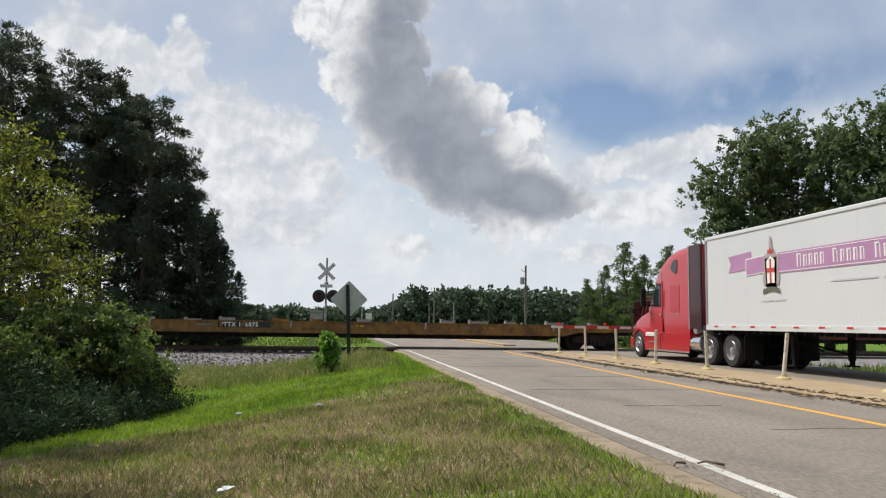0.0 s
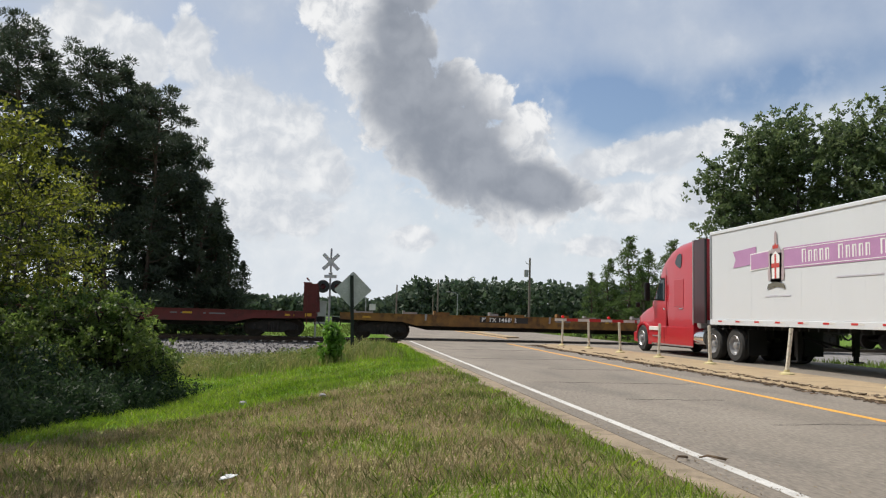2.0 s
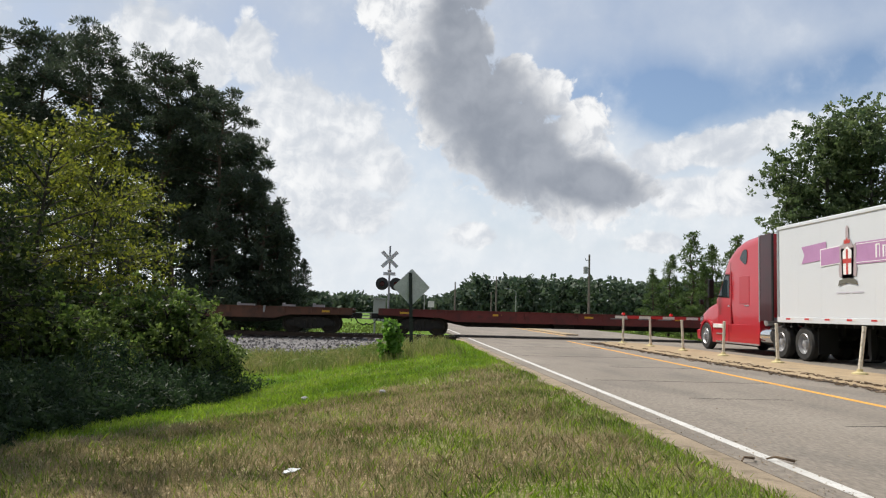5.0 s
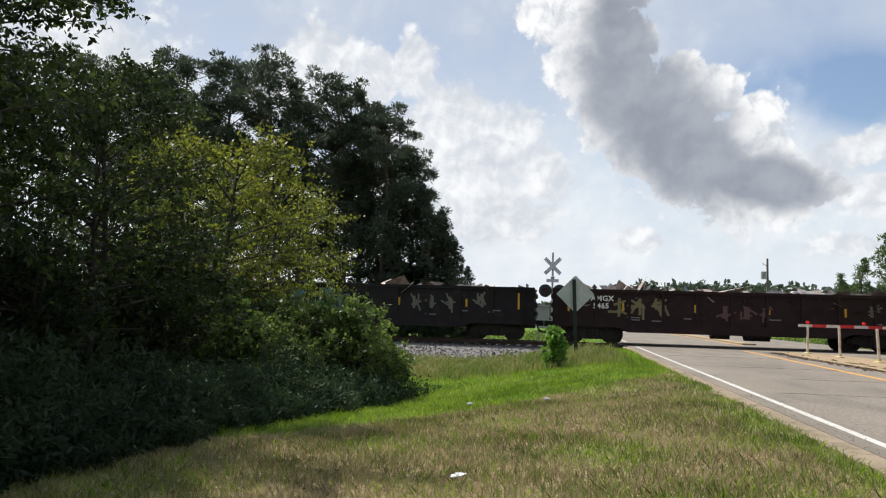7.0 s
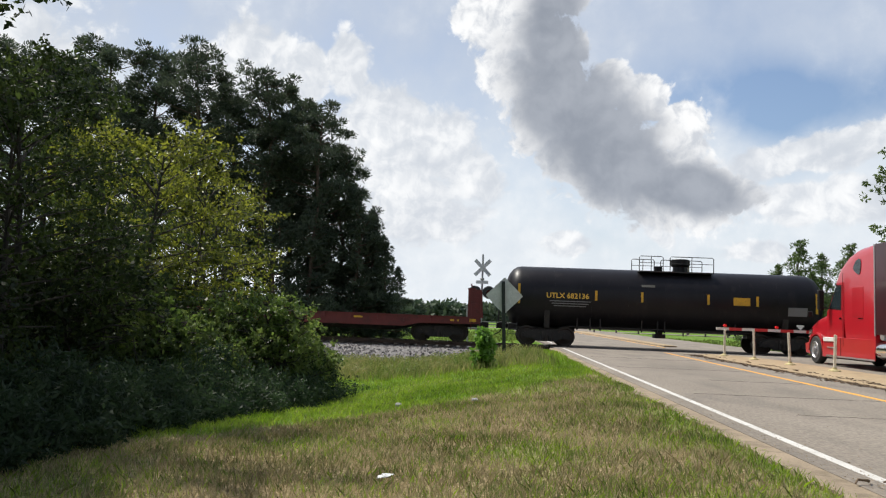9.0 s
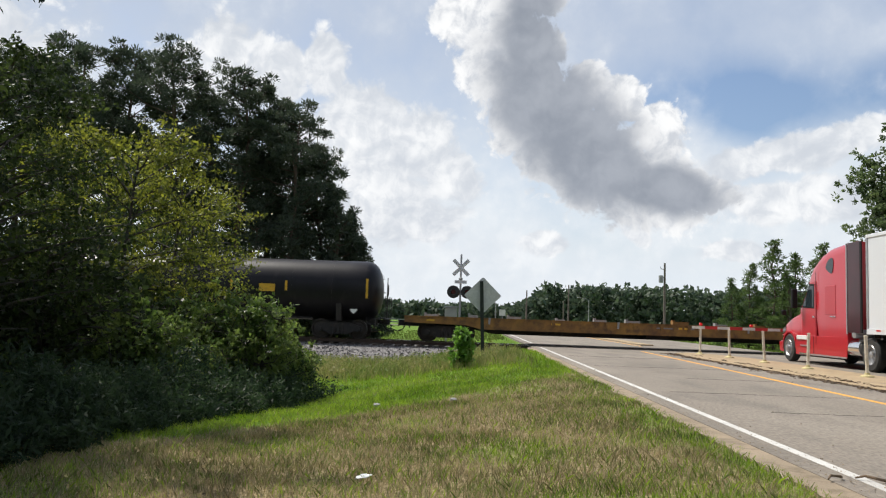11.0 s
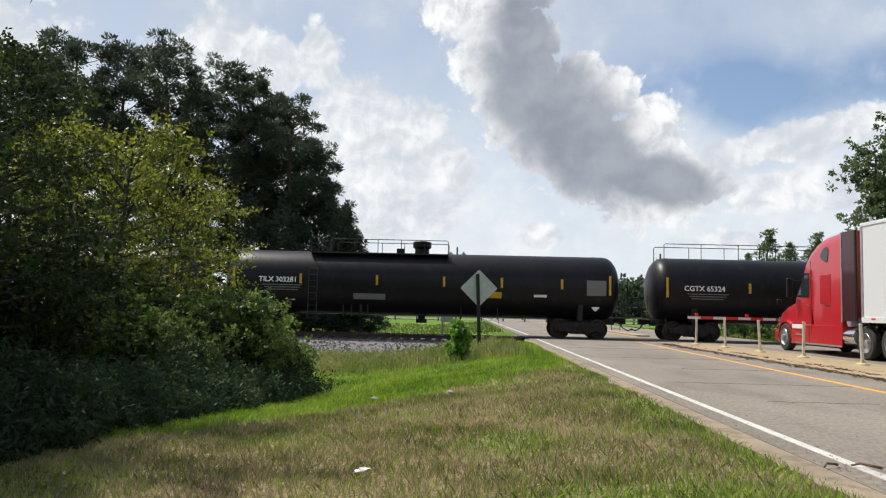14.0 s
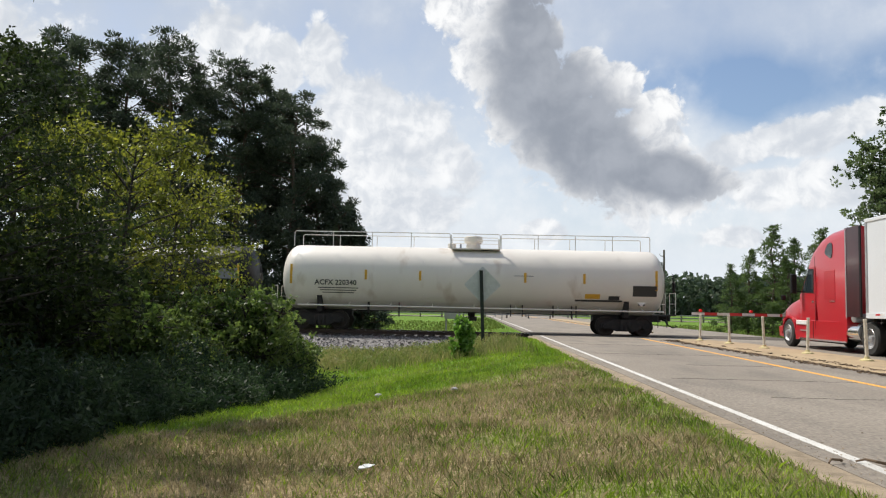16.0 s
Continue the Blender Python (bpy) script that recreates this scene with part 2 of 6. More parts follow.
FLAT_RED = mat("flatcar_red", (0.15, 0.024, 0.021), (0.105, 0.019, 0.018), 0.7, scale=1.0, bump=0.08, fine=25, dirt=(0.055, 0.018, 0.016), dirt_amount=0.4)
RUST_RED = mat("bulkhead_rust_red", (0.42, 0.10, 0.06), (0.34, 0.075, 0.05), 0.75, scale=1.5, fine=25, dirt=(0.2, 0.06, 0.04))
GON_BLACK = mat("gondola_black", (0.012, 0.010, 0.012), (0.018, 0.015, 0.016), 0.75, scale=0.8, bump=0.12, fine=20, dirt=(0.032, 0.022, 0.02), dirt_amount=0.35, spec=0.25)
GON_BROWN = mat("gondola_brown", (0.018, 0.010, 0.011), (0.026, 0.015, 0.014), 0.8, scale=0.8, bump=0.12, fine=20, dirt=(0.042, 0.022, 0.019), dirt_amount=0.35, spec=0.25)
SCRAP = mat("scrap_metal", (0.4, 0.38, 0.36), (0.2, 0.15, 0.12), 0.5, 0.5, scale=3, fine=20, vary=0.5, island=True)
REFLECT = mat("reflective_yellow", (0.62, 0.36, 0.02), (0.52, 0.28, 0.02), 0.5, scale=4, fine=30, dirt=(0.25, 0.15, 0.04), dirt_amount=0.2)
MARK_WHITE = plain("mark_white", (0.8, 0.8, 0.78), 0.6)
MARK_GREY = plain("mark_grey", (0.17, 0.17, 0.18), 0.6)
MARK_YELLOW = plain("mark_yellow", (0.75, 0.45, 0.06), 0.6)
MARK_BLACK = plain("mark_black", (0.03, 0.03, 0.03), 0.6)
MARK_RED = plain("mark_red", (0.5, 0.06, 0.05), 0.6)
SCRIPT = plain("faded_script", (0.52, 0.50, 0.56), 0.6)
PAINT_TEAL = plain("graffiti_teal", (0.05, 0.15, 0.18), 0.6)
PAINT_PALE = plain("graffiti_pale", (0.13, 0.125, 0.10), 0.6)
PAINT_OCHRE = plain("graffiti_ochre", (0.17, 0.15, 0.07), 0.6)
PAINT_PINK = plain("graffiti_dull_red", (0.10, 0.05, 0.05), 0.6)
WALK_STEEL = mat("walkway_steel", (0.03, 0.03, 0.032), (0.05, 0.048, 0.046), 0.6, 0.3, scale=4)
TRUCK_RED = glossy(mat("truck_red", (0.44, 0.009, 0.02), (0.40, 0.009, 0.018), 0.3, 0.0, scale=0.6, fine=400), 0.45)
TRUCK_MAROON = glossy(mat("truck_maroon", (0.05, 0.006, 0.010), (0.03, 0.005, 0.008), 0.35, 0.0, scale=1.5, fine=90), 0.3)
TRUCK_BLACK = mat("truck_black", (0.006, 0.006, 0.0065), (0.011, 0.011, 0.011), 0.6, scale=2, spec=0.25)
CHROME = plain("chrome", (0.75, 0.75, 0.76), 0.18, 1.0)
ALU = mat("aluminium", (0.42, 0.42, 0.42), (0.32, 0.32, 0.33), 0.38, 0.5, scale=5)
RUBBER = mat("tyre_rubber", (0.018, 0.018, 0.018), (0.035, 0.033, 0.03), 0.85, scale=6, fine=60)
DARK_GLASS = plain("dark_glass", (0.02, 0.03, 0.035), 0.08)
EMBLEM_GOLD = plain("emblem_dull_gold", (0.40, 0.33, 0.34), 0.6)
TRAILER_WHITE = mat("trailer_white", (0.66, 0.68, 0.70), (0.62, 0.64, 0.66), 0.4, scale=0.5, fine=300, dirt=(0.66, 0.66, 0.67), dirt_amount=0.1, stretch=(1, 1, 0.35))
PURPLE = mat("banner_mauve", (0.47, 0.25, 0.44), (0.43, 0.22, 0.40), 0.5, scale=2)
GALV = mat("galvanised", (0.33, 0.33, 0.33), (0.26, 0.26, 0.27), 0.55, 0.4, scale=3, fine=30)
SIGN_BACK = mat("sign_back_aluminium", (0.56, 0.57, 0.57), (0.48, 0.49, 0.49), 0.55, 0.0, scale=3, fine=20)
POST_GREEN = mat("sign_post_dark_green", (0.022, 0.03, 0.028), (0.03, 0.036, 0.034), 0.6, 0.3, scale=4)
POST_WHITE = mat("delineator_white", (0.66, 0.62, 0.52), (0.55, 0.5, 0.41), 0.7, scale=5, fine=40, dirt=(0.3, 0.24, 0.16), dirt_amount=0.4)
POST_BASE = mat("delineator_base", (0.55, 0.47, 0.24), (0.45, 0.38, 0.2), 0.8, scale=5)
GATE_RED = plain("gate_red", (0.5, 0.03, 0.03), 0.5)
GATE_WHITE = mat("gate_white", (0.7, 0.69, 0.66), (0.6, 0.59, 0.56), 0.6, scale=4)
LAMP_RED = plain("lamp_red", (0.75, 0.02, 0.02), 0.3, 0.0, 0.10)
LENS_DARK = plain("lens_dark_red", (0.12, 0.008, 0.012), 0.25)
POLE_WOOD = mat("pole_wood", (0.12, 0.10, 0.085), (0.17, 0.145, 0.12), 0.9, scale=2, stretch=(4, 4, 0.4))
BARK = mat("pine_bark", (0.10, 0.07, 0.05), (0.055, 0.04, 0.03), 0.95, scale=2, bump=0.8, fine=15, stretch=(1, 1, 0.3))
BARK_GREY = mat("grey_bark", (0.06, 0.052, 0.043), (0.032, 0.028, 0.024), 0.95, scale=3, bump=0.7, fine=20, stretch=(1, 1, 0.3))
NEEDLES = leaf_mat("pine_needles", (0.040, 0.056, 0.040), (0.085, 0.105, 0.066), 0.3, 0.3, 0.5)
NEEDLES_LIGHT = leaf_mat("light_pine_needles", (0.06, 0.095, 0.04), (0.14, 0.19, 0.07), 0.3, 0.4, 0.5)
# Roadside leaves: deep canopy shade is part of this very dark colour.
LEAF_SHADE = leaf_mat("shade_dark_leaves", (0.014, 0.024, 0.010), (0.07, 0.095, 0.031), 0.4, 0.5, 0.45, 0.22)
LEAF_YELLOW = leaf_mat("gum_leaves", (0.04, 0.058, 0.017), (0.25, 0.26, 0.06), 0.4, 0.58, 0.42, 0.28)
LEAF_BUSH = leaf_mat("bush_leaves", (0.07, 0.115, 0.032), (0.24, 0.29, 0.10), 0.4, 0.5, 0.42, 0.3)
LEAF_SAPLING = leaf_mat("sapling_leaves", (0.10, 0.20, 0.04), (0.22, 0.35, 0.10), 0.4, 0.45)
# Weeds: the shade under the trees is put into this dark leaf colour.
LEAF_WEED_SHADE = leaf_mat("weed_leaves_shaded", (0.016, 0.030, 0.016), (0.052, 0.080, 0.038), 0.4, 0.4)
# Far wood: lightened and bluish, with aerial haze put into the leaf colour.
LEAF_FAR_HAZE = leaf_mat("far_leaves_hazed", (0.05, 0.076, 0.05), (0.10, 0.13, 0.08), 0.3, 0.25)
LEAF_OAK = leaf_mat("hardwood_leaves", (0.058, 0.088, 0.045), (0.17, 0.21, 0.095), 0.4, 0.5)
GRASS_FAR = leaf_mat("grass_far", (0.10, 0.14, 0.035), (0.19, 0.23, 0.075), 0.4, 0.35)
GRASS_GREEN = leaf_mat("grass_green", (0.14, 0.23, 0.036), (0.33, 0.42, 0.085), 0.4, 0.45)
GRASS_DRY = leaf_mat("grass_dry", (0.175, 0.16, 0.075), (0.49, 0.41, 0.265), 0.4, 0.35)
GRASS_MIX = leaf_mat("grass_olive", (0.085, 0.125, 0.036), (0.25, 0.29, 0.105), 0.4, 0.4)
GRASS_TALL = leaf_mat("grass_tall", (0.13, 0.19, 0.05), (0.34, 0.30, 0.15), 0.4, 0.4)
LITTER = plain("paper_litter", (0.75, 0.76, 0.74), 0.7)
STONE_GREY = mat("field_stone", (0.32, 0.31, 0.31), (0.24, 0.23, 0.23), 0.9, scale=6, bump=0.5)
DEBRIS = mat("dead_leaves", (0.17, 0.115, 0.07), (0.09, 0.065, 0.045), 0.95, scale=6, vary=0.4, island=True)
CABINET = mat("signal_cabinet_grey", (0.34, 0.35, 0.34), (0.28, 0.29, 0.28), 0.6, scale=3)


# ---- shape helpers ----
class Shape:
    """Verts and faces of one part, built up from simple solids."""

    def __init__(self):
        self.v, self.f = [], []

    def add(self, verts, faces):
        n = len(self.v)
        self.v += [tuple(p) for p in verts]
        self.f += [tuple(i + n for i in q) for q in faces]
        return self

    def box(self, x0, x1, y0, y1, z0, z1, m=None):
        vs = [Vector((x, y, z)) for z in (z0, z1) for x, y in ((x0, y0), (x1, y0), (x1, y1), (x0, y1))]
        if m:
            vs = [m @ p for p in vs]
        return self.add(vs, [(3, 2, 1, 0), (4, 5, 6, 7), (0, 1, 5, 4), (1, 2, 6, 5), (2, 3, 7, 6), (3, 0, 4, 7)])

    def cbox(self, c, s, m=None):
        return self.box(c[0] - s[0] / 2, c[0] + s[0] / 2, c[1] - s[1] / 2, c[1] + s[1] / 2, c[2] - s[2] / 2, c[2] + s[2] / 2, m)

    def prism(self, outline, y0, y1, axis="y"):
        """An outline in (x, z) pushed along y, or in (y, z) along x, or (x, y) along z."""
        k = len(outline)
        put = {"y": lambda a, b, d: (a, d, b), "x": lambda a, b, d: (d, a, b), "z": lambda a, b, d: (a, b, d)}[axis]
        vs = [put(a, b, d) for d in (y0, y1) for a, b in outline]
        return self.add(vs, [tuple(range(k)), tuple(range(2 * k - 1, k - 1, -1))] + [(i, i + k, (i + 1) % k + k, (i + 1) % k) for i in range(k)])

    def rings(self, rings, cap=True, closed=True):
        """A skin over rings of points."""
        k, vs, fs = len(rings[0]), [p for r in rings for p in r], []
        for a in range(len(rings) - 1):
            for i in range(k if closed else k - 1):
                j = (i + 1) % k
                fs.append((a * k + i, a * k + j, (a + 1) * k + j, (a + 1) * k + i))
        if cap:
            fs += [tuple(range(k - 1, -1, -1)), tuple(range((len(rings) - 1) * k, len(rings) * k))]
        return self.add(vs, fs)

    def tube(self, points, r, k=8, taper=None):
        pts = [Vector(p) for p in points]
        out = []
        for i, p in enumerate(pts):
            d = (pts[min(i + 1, len(pts) - 1)] - pts[max(i - 1, 0)]).normalized()
            u = d.cross(Vector((0, 0, 1)) if abs(d.z) < 0.9 else Vector((1, 0, 0))).normalized()
            w = d.cross(u)
            rr = r if taper is None else r + (taper - r) * i / (len(pts) - 1)
            out.append([p + rr * (math.cos(a) * u + math.sin(a) * w) for a in (2 * math.pi * q / k for q in range(k))])
        return self.rings(out)

    def lathe(self, profile, axis="x", k=24, centre=(0, 0, 0), cap=True):
        """(along, radius) pairs turned round an axis."""
        c = Vector(centre)
        out = []
        for d, r in profile:
            ring = []
            for q in range(k):
                a = 2 * math.pi * q / k
                u, w = r * math.cos(a), r * math.sin(a)
                ring.append(c + Vector({"x": (d, u, w), "y": (u, d, w), "z": (u, w, d)}[axis]))
            out.append(ring)
        return self.rings(out, cap and profile[0] != profile[-1])

    def mesh(self, name, material, bevel=0.0, smooth=False):
        me = bpy.data.meshes.new(name)
        me.from_pydata(self.v, [], self.f)
        bm = bmesh.new()
        bm.from_mesh(me)
        bmesh.ops.recalc_face_normals(bm, faces=bm.faces)
        if bevel:
            bmesh.ops.bevel(bm, geom=list(bm.edges), offset=bevel, segments=1, affect="EDGES", clamp_overlap=True)
        if smooth:
            for f in bm.faces:
                f.smooth = True
            for e in bm.edges:
                if len(e.link_faces) == 2 and e.calc_face_angle() > 0.6:
                    e.smooth = False
        bm.to_mesh(me)
        bm.free()
        me.materials.append(material)
        return me


def part(name, shape, material, parent=None, label="", at=None, bevel=0.0, smooth=False):
    ob = new(name, shape.mesh(name, material, bevel, smooth) if isinstance(shape, Shape) else shape)
    if parent:
        ob.parent = parent
    if at is not None:
        ob.matrix_basis = at
    if label:
        tagged(ob, label)
    return ob


def thing(name, label, category, group="", at=None):
    ob = new(name)
    ob.empty_display_size = 0.3
    tagged(ob, label, category, group)
    if at is not None:
        ob.matrix_basis = at
    return ob


def lettering(name, body, size, material, parent, at, spread=1.0):
    cu = bpy.data.curves.new(name, "FONT")
    cu.offset = 0.007
    cu.body, cu.size, cu.extrude, cu.space_character = body, size, 0.003, spread
    cu.resolution_u = 2
    cu.materials.append(material)
    ob = new(name, cu)
    ob.parent, ob.matrix_basis = parent, at
    return ob


def quads(name, verts, material, per=4):
    """A mesh of loose leaves from an array of corners, per corners each."""
    v = np.ascontiguousarray(verts, dtype=np.float32).reshape(-1, 3)
    n = len(v)
    me = bpy.data.meshes.new(name)
    me.vertices.add(n)
    me.vertices.foreach_set("co", v.ravel())
    me.loops.add(n)
    me.loops.foreach_set("vertex_index", np.arange(n, dtype=np.int32))
    me.polygons.add(n // per)
    me.polygons.foreach_set("loop_start", np.arange(0, n, per, dtype=np.int32))
    me.update(calc_edges=True)
    me.materials.append(material)
    return me


def leaf_corners(rng, centres, spread, n, size, aspect=0.55, flat=0.0):
    """Diamond leaves scattered round centres: corners (leaves, 4, 3)."""
    c = np.repeat(np.asarray(centres, float), n, axis=0)
    s = np.repeat(np.broadcast_to(np.asarray(spread, float).reshape(-1, 1), (len(centres), 1)), n, axis=0)
    d = rng.normal(size=c.shape)
    d /= np.linalg.norm(d, axis=1, keepdims=True)
    c = c + d * s * rng.uniform(0.35, 1.0, (len(c), 1)) * np.array([1, 1, 0.75])
    u = rng.normal(size=c.shape)
    u[:, 2] -= 0.3
    u /= np.linalg.norm(u, axis=1, keepdims=True)
    w = np.cross(u, rng.normal(size=c.shape) + np.array([0, 0, flat]))
    w /= np.linalg.norm(w, axis=1, keepdims=True) + 1e-9
    k = size * rng.uniform(0.6, 1.35, (len(c), 1))
    return np.stack([c, c + u * k * 0.5 + w * k * aspect / 2, c + u * k, c + u * k * 0.5 - w * k * aspect / 2], axis=1)


def S(t):
    t = min(1.0, max(0.0, t))
    return t * t * (3 - 2 * t)


# ---- ground, road, median ----
TRACK_Y, ROAD_L, ROAD_R = 37.1, 2.96, 15.6


def ground_z(x, y):
    """The verge falls from the road into a swale, deeper towards the track; the bank rises again past the track."""
    swale = -0.75 * S((2.2 - x) / 6.0) * (0.30 + 0.70 * S((y - 6) / 12))
    bank = S((TRACK_Y - 3.4 - y) / 2.5) if y < TRACK_Y else S((y - TRACK_Y - 3.0) / 3.0)
    far = -0.35 * S((x - 15.8) / 3.0) - 0.12
    side = swale if x < 9 else far
    beyond = 1 - S((y - 60) / 40)
    bumps = 0.05 * noise.noise((x * 0.5, y * 0.5, 0)) + 0.02 * noise.noise((x * 2.1, y * 2.1, 3))
    if ROAD_L - 0.08 < x < ROAD_R + 0.3:
        return -0.10
    edge = min(1.0, (ROAD_L - 0.08 - x) / 0.3) if x < 9 else min(1.0, (x - ROAD_R - 0.3) / 0.5)
    z = (side * (0.45 + 0.55 * bank) * beyond + bumps - 0.01) * edge - 0.10 * (1 - edge)
    k = S((abs(y - TRACK_Y) - 4.6) / 2.0)
    return z * k + min(z, -0.80) * (1 - k)


def ground_mat():
    """Soil and short grass: green in the swale and by the road, dry on the mound, green lawn past the track."""
    m = bpy.data.materials.new("ground_grass")
    m.use_nodes = True
    nt = m.node_tree
    N, L = nt.nodes.new, nt.links.new
    b = nt.nodes["Principled BSDF"]
    b.inputs["Roughness"].default_value = 0.95
    b.inputs["Specular IOR Level"].default_value = 0.1
    co = N("ShaderNodeTexCoord").outputs["Object"]

    def noise_(s, d):
        n = N("ShaderNodeTexNoise")
        n.inputs["Scale"].default_value, n.inputs["Detail"].default_value = s, d
        L(co, n.inputs["Vector"])
        return n.outputs["Fac"]

    def ramp(v, stops):
        n = N("ShaderNodeValToRGB")
        e = n.color_ramp.elements
        e[0].position, e[0].color = stops[0][0], (*stops[0][1], 1)
        e[1].position, e[1].color = stops[-1][0], (*stops[-1][1], 1)
        for p, c in stops[1:-1]:
            k = e.new(p)
            k.color = (*c, 1)
        L(v, n.inputs[0])
        return n.outputs[0]

    at = N("ShaderNodeVertexColor")
    at.layer_name = "cover"
    sep = N("ShaderNodeSeparateColor")
    L(at.outputs[0], sep.inputs[0])
    mixv = N("ShaderNodeMath")
    mixv.operation = "MULTIPLY_ADD"
    L(noise_(1.3, 6.0), mixv.inputs[0])
    mixv.inputs[1].default_value = 0.9
    off = N("ShaderNodeMath")
    off.operation = "SUBTRACT"
    L(sep.outputs[0], off.inputs[0])
    off.inputs[1].default_value = 0.45
    L(off.outputs[0], mixv.inputs[2])
    mixv.use_clamp = True
    n2 = noise_(22.0, 5.0)
    dry = ramp(n2, [(0.3, (0.085, 0.065, 0.035)), (0.52, (0.24, 0.185, 0.10)), (0.72, (0.42, 0.34, 0.22))])
    green = ramp(n2, [(0.3, (0.05, 0.11, 0.014)), (0.55, (0.125, 0.215, 0.03)), (0.75, (0.19, 0.29, 0.055))])
    mx = N("ShaderNodeMix")
    mx.data_type = "RGBA"
    L(mixv.outputs[0], mx.inputs[0]), L(dry, mx.inputs[6]), L(green, mx.inputs[7])
    L(mx.outputs[2], b.inputs["Base Color"])
    bp = N("ShaderNodeBump")
    bp.inputs["Strength"].default_value, bp.inputs["Distance"].default_value = 0.8, 0.04
    L(n2, bp.inputs["Height"])
    L(bp.outputs[0], b.inputs["Normal"])
    return m


def fresh_edge(y):
    """Where the mown dry mound gives way to fresh grass in the swale."""
    return float(np.interp(y, (5, 7, 8.3, 9, 11.5, 13, 16.3, 18.5, 22), (-9, -6, -3.6, -2.8, -1.8, -0.4, 2.0, 3.0, 3.4)))


def greenness(x, y):
    """1 where the grass is fresh, 0 where it is dry."""
    if x > 9:
        return 1.0
    wob = 0.35 * noise.noise((x * 0.9, y * 0.9, 9)) + 0.2 * noise.noise((x * 2.3, y * 2.3, 5))
    band = S((fresh_edge(y) - x + wob) / 0.5)
    verge = 0.55 * S((x - 1.9 + 1.6 * wob) / 0.7)
    close = 0.55 * S((6.4 - y + 1.6 * wob) / 1.6) * S((x + 0.2 + wob) / 1.2)
    past = 0.62 * S((y - 41) / 3)
    tufts = 0.42 * S((noise.noise((x * 0.75, y * 0.6, 12)) - 0.15) / 0.3)
    return min(1.0, max(band, verge, close, past, tufts))


GROUND_MAT = ground_mat()


def build_ground():
    xs = [-900, -400, -200, -110, -70, -45] + list(np.arange(-34, 1.9, 0.5)) + list(np.arange(2.0, 3.21, 0.1)) + list(np.arange(3.5, 40.1, 0.5)) + [48, 60, 80, 110, 200, 400, 900]
    ys = [-900, -300, -100, -40, -15] + list(np.arange(-6, 70.1, 0.5)) + [75, 80, 90, 100, 120, 160, 220, 300, 500, 900, 2400]
    vs = [(x, y, ground_z(x, y)) for y in ys for x in xs]
    nx = len(xs)
    fs = [(j * nx + i, j * nx + i + 1, (j + 1) * nx + i + 1, (j + 1) * nx + i) for j in range(len(ys) - 1) for i in range(nx - 1)]
    me = bpy.data.meshes.new("ground")
    me.from_pydata(vs, [], fs)
    layer = me.color_attributes.new("cover", "FLOAT_COLOR", "POINT")
    for i, (x, y, _) in enumerate(vs):
        g = greenness(x, y)
        layer.data[i].color = (g, g, g, 1)
    me.polygons.foreach_set("use_smooth", [True] * len(fs))
    me.materials.append(GROUND_MAT)
    tagged(new("ground", me), "uneven roadside grass, dry on the mound and green in the swale", "ground", kind="structure")


build_ground()

road = part("road", Shape().box(ROAD_L, ROAD_R, -60, 2000, -0.2, 0.0), ASPHALT)
tagged(road, "worn grey asphalt road with a slight crown, running to the level crossing", "road", kind="structure")
edge = Shape()
rng = random.Random(4)
left, right = [], []
for i in range(0, 140):
    y = -8 + i * 0.3
    left.append((2.66 + 0.16 * noise.noise((y * 0.7, 1, 0)) + 0.1 * noise.noise((y * 3, 1, 0)), y))
edge.prism(left + [(ROAD_L + 0.02, left[-1][1]), (ROAD_L + 0.02, left[0][1])], -0.12, -0.006, "z")
tagged(part("shoulder_trim", edge, SAND), "sandy broken edge beside the asphalt", "road shoulder", kind="structure")


def stripe(name, x, w, y0, y1, material, label, x_end=None):
    s = Shape()
    x_end = x if x_end is None else x_end
    s.prism([(x - w / 2, y0), (x + w / 2, y0), (x_end + w / 2, y1), (x_end - w / 2, y1)], 0.0, 0.004, "z")
    tagged(part(name, s, material), label, "road marking", kind="structure")


stripe("edge_line_trim", 3.18, 0.11, -30, 34.3, LINE_WHITE, "white painted edge line on the asphalt", 3.32)
stripe("edge_line_trim", 3.42, 0.12, 40.2, 300, LINE_WHITE, "white painted edge line past the crossing")
stripe("centre_line_trim", 6.42, 0.13, -10, 33.6, LINE_YELLOW, "yellow painted line beside the median", 7.65)
stripe("centre_line_trim", 11.35, 0.12, -10, 31.0, LINE_YELLOW, "yellow painted line on the truck's side of the median", 11.0)
stripe("centre_line_trim", 9.3, 0.12, 41.0, 300, LINE_YELLOW, "yellow painted centre line past the crossing")

median = Shape()
out = [(8.75, -10.0), (11.15, -10.0), (10.9, 29.5), (10.3, 32.3), (9.4, 33.0), (8.75, 32.3), (8.45, 29.5)]
median.prism(out, -0.05, 0.045, "z")
tagged(part("median_pavement", median, CONCRETE, bevel=0.02), "low tan concrete median island", "median", kind="structure")

dirt = Shape()
rng = random.Random(8)
for i in range(1700):
    y = rng.uniform(6, 32)
    x = 8.60 - 0.012 * (y - 12) + rng.gauss(0, 0.17) * (1 + 0.6 * noise.noise((y * 0.6, 0, 0)))
    a, s = rng.uniform(0, 3.14), rng.uniform(0.02, 0.075)
    m = pose(x, y, 0.008 + 0.02 * rng.random() + (0.04 if x > 8.72 else 0), rng.uniform(-12, 12), rng.uniform(-12, 12), math.degrees(a))
    dirt.box(-s, s, -s * 0.35, s * 0.35, 0, 0.012, m)
tagged(part("debris_strip", dirt, DEBRIS), "dead leaves and dirt gathered along the median", "debris", kind="stuff")
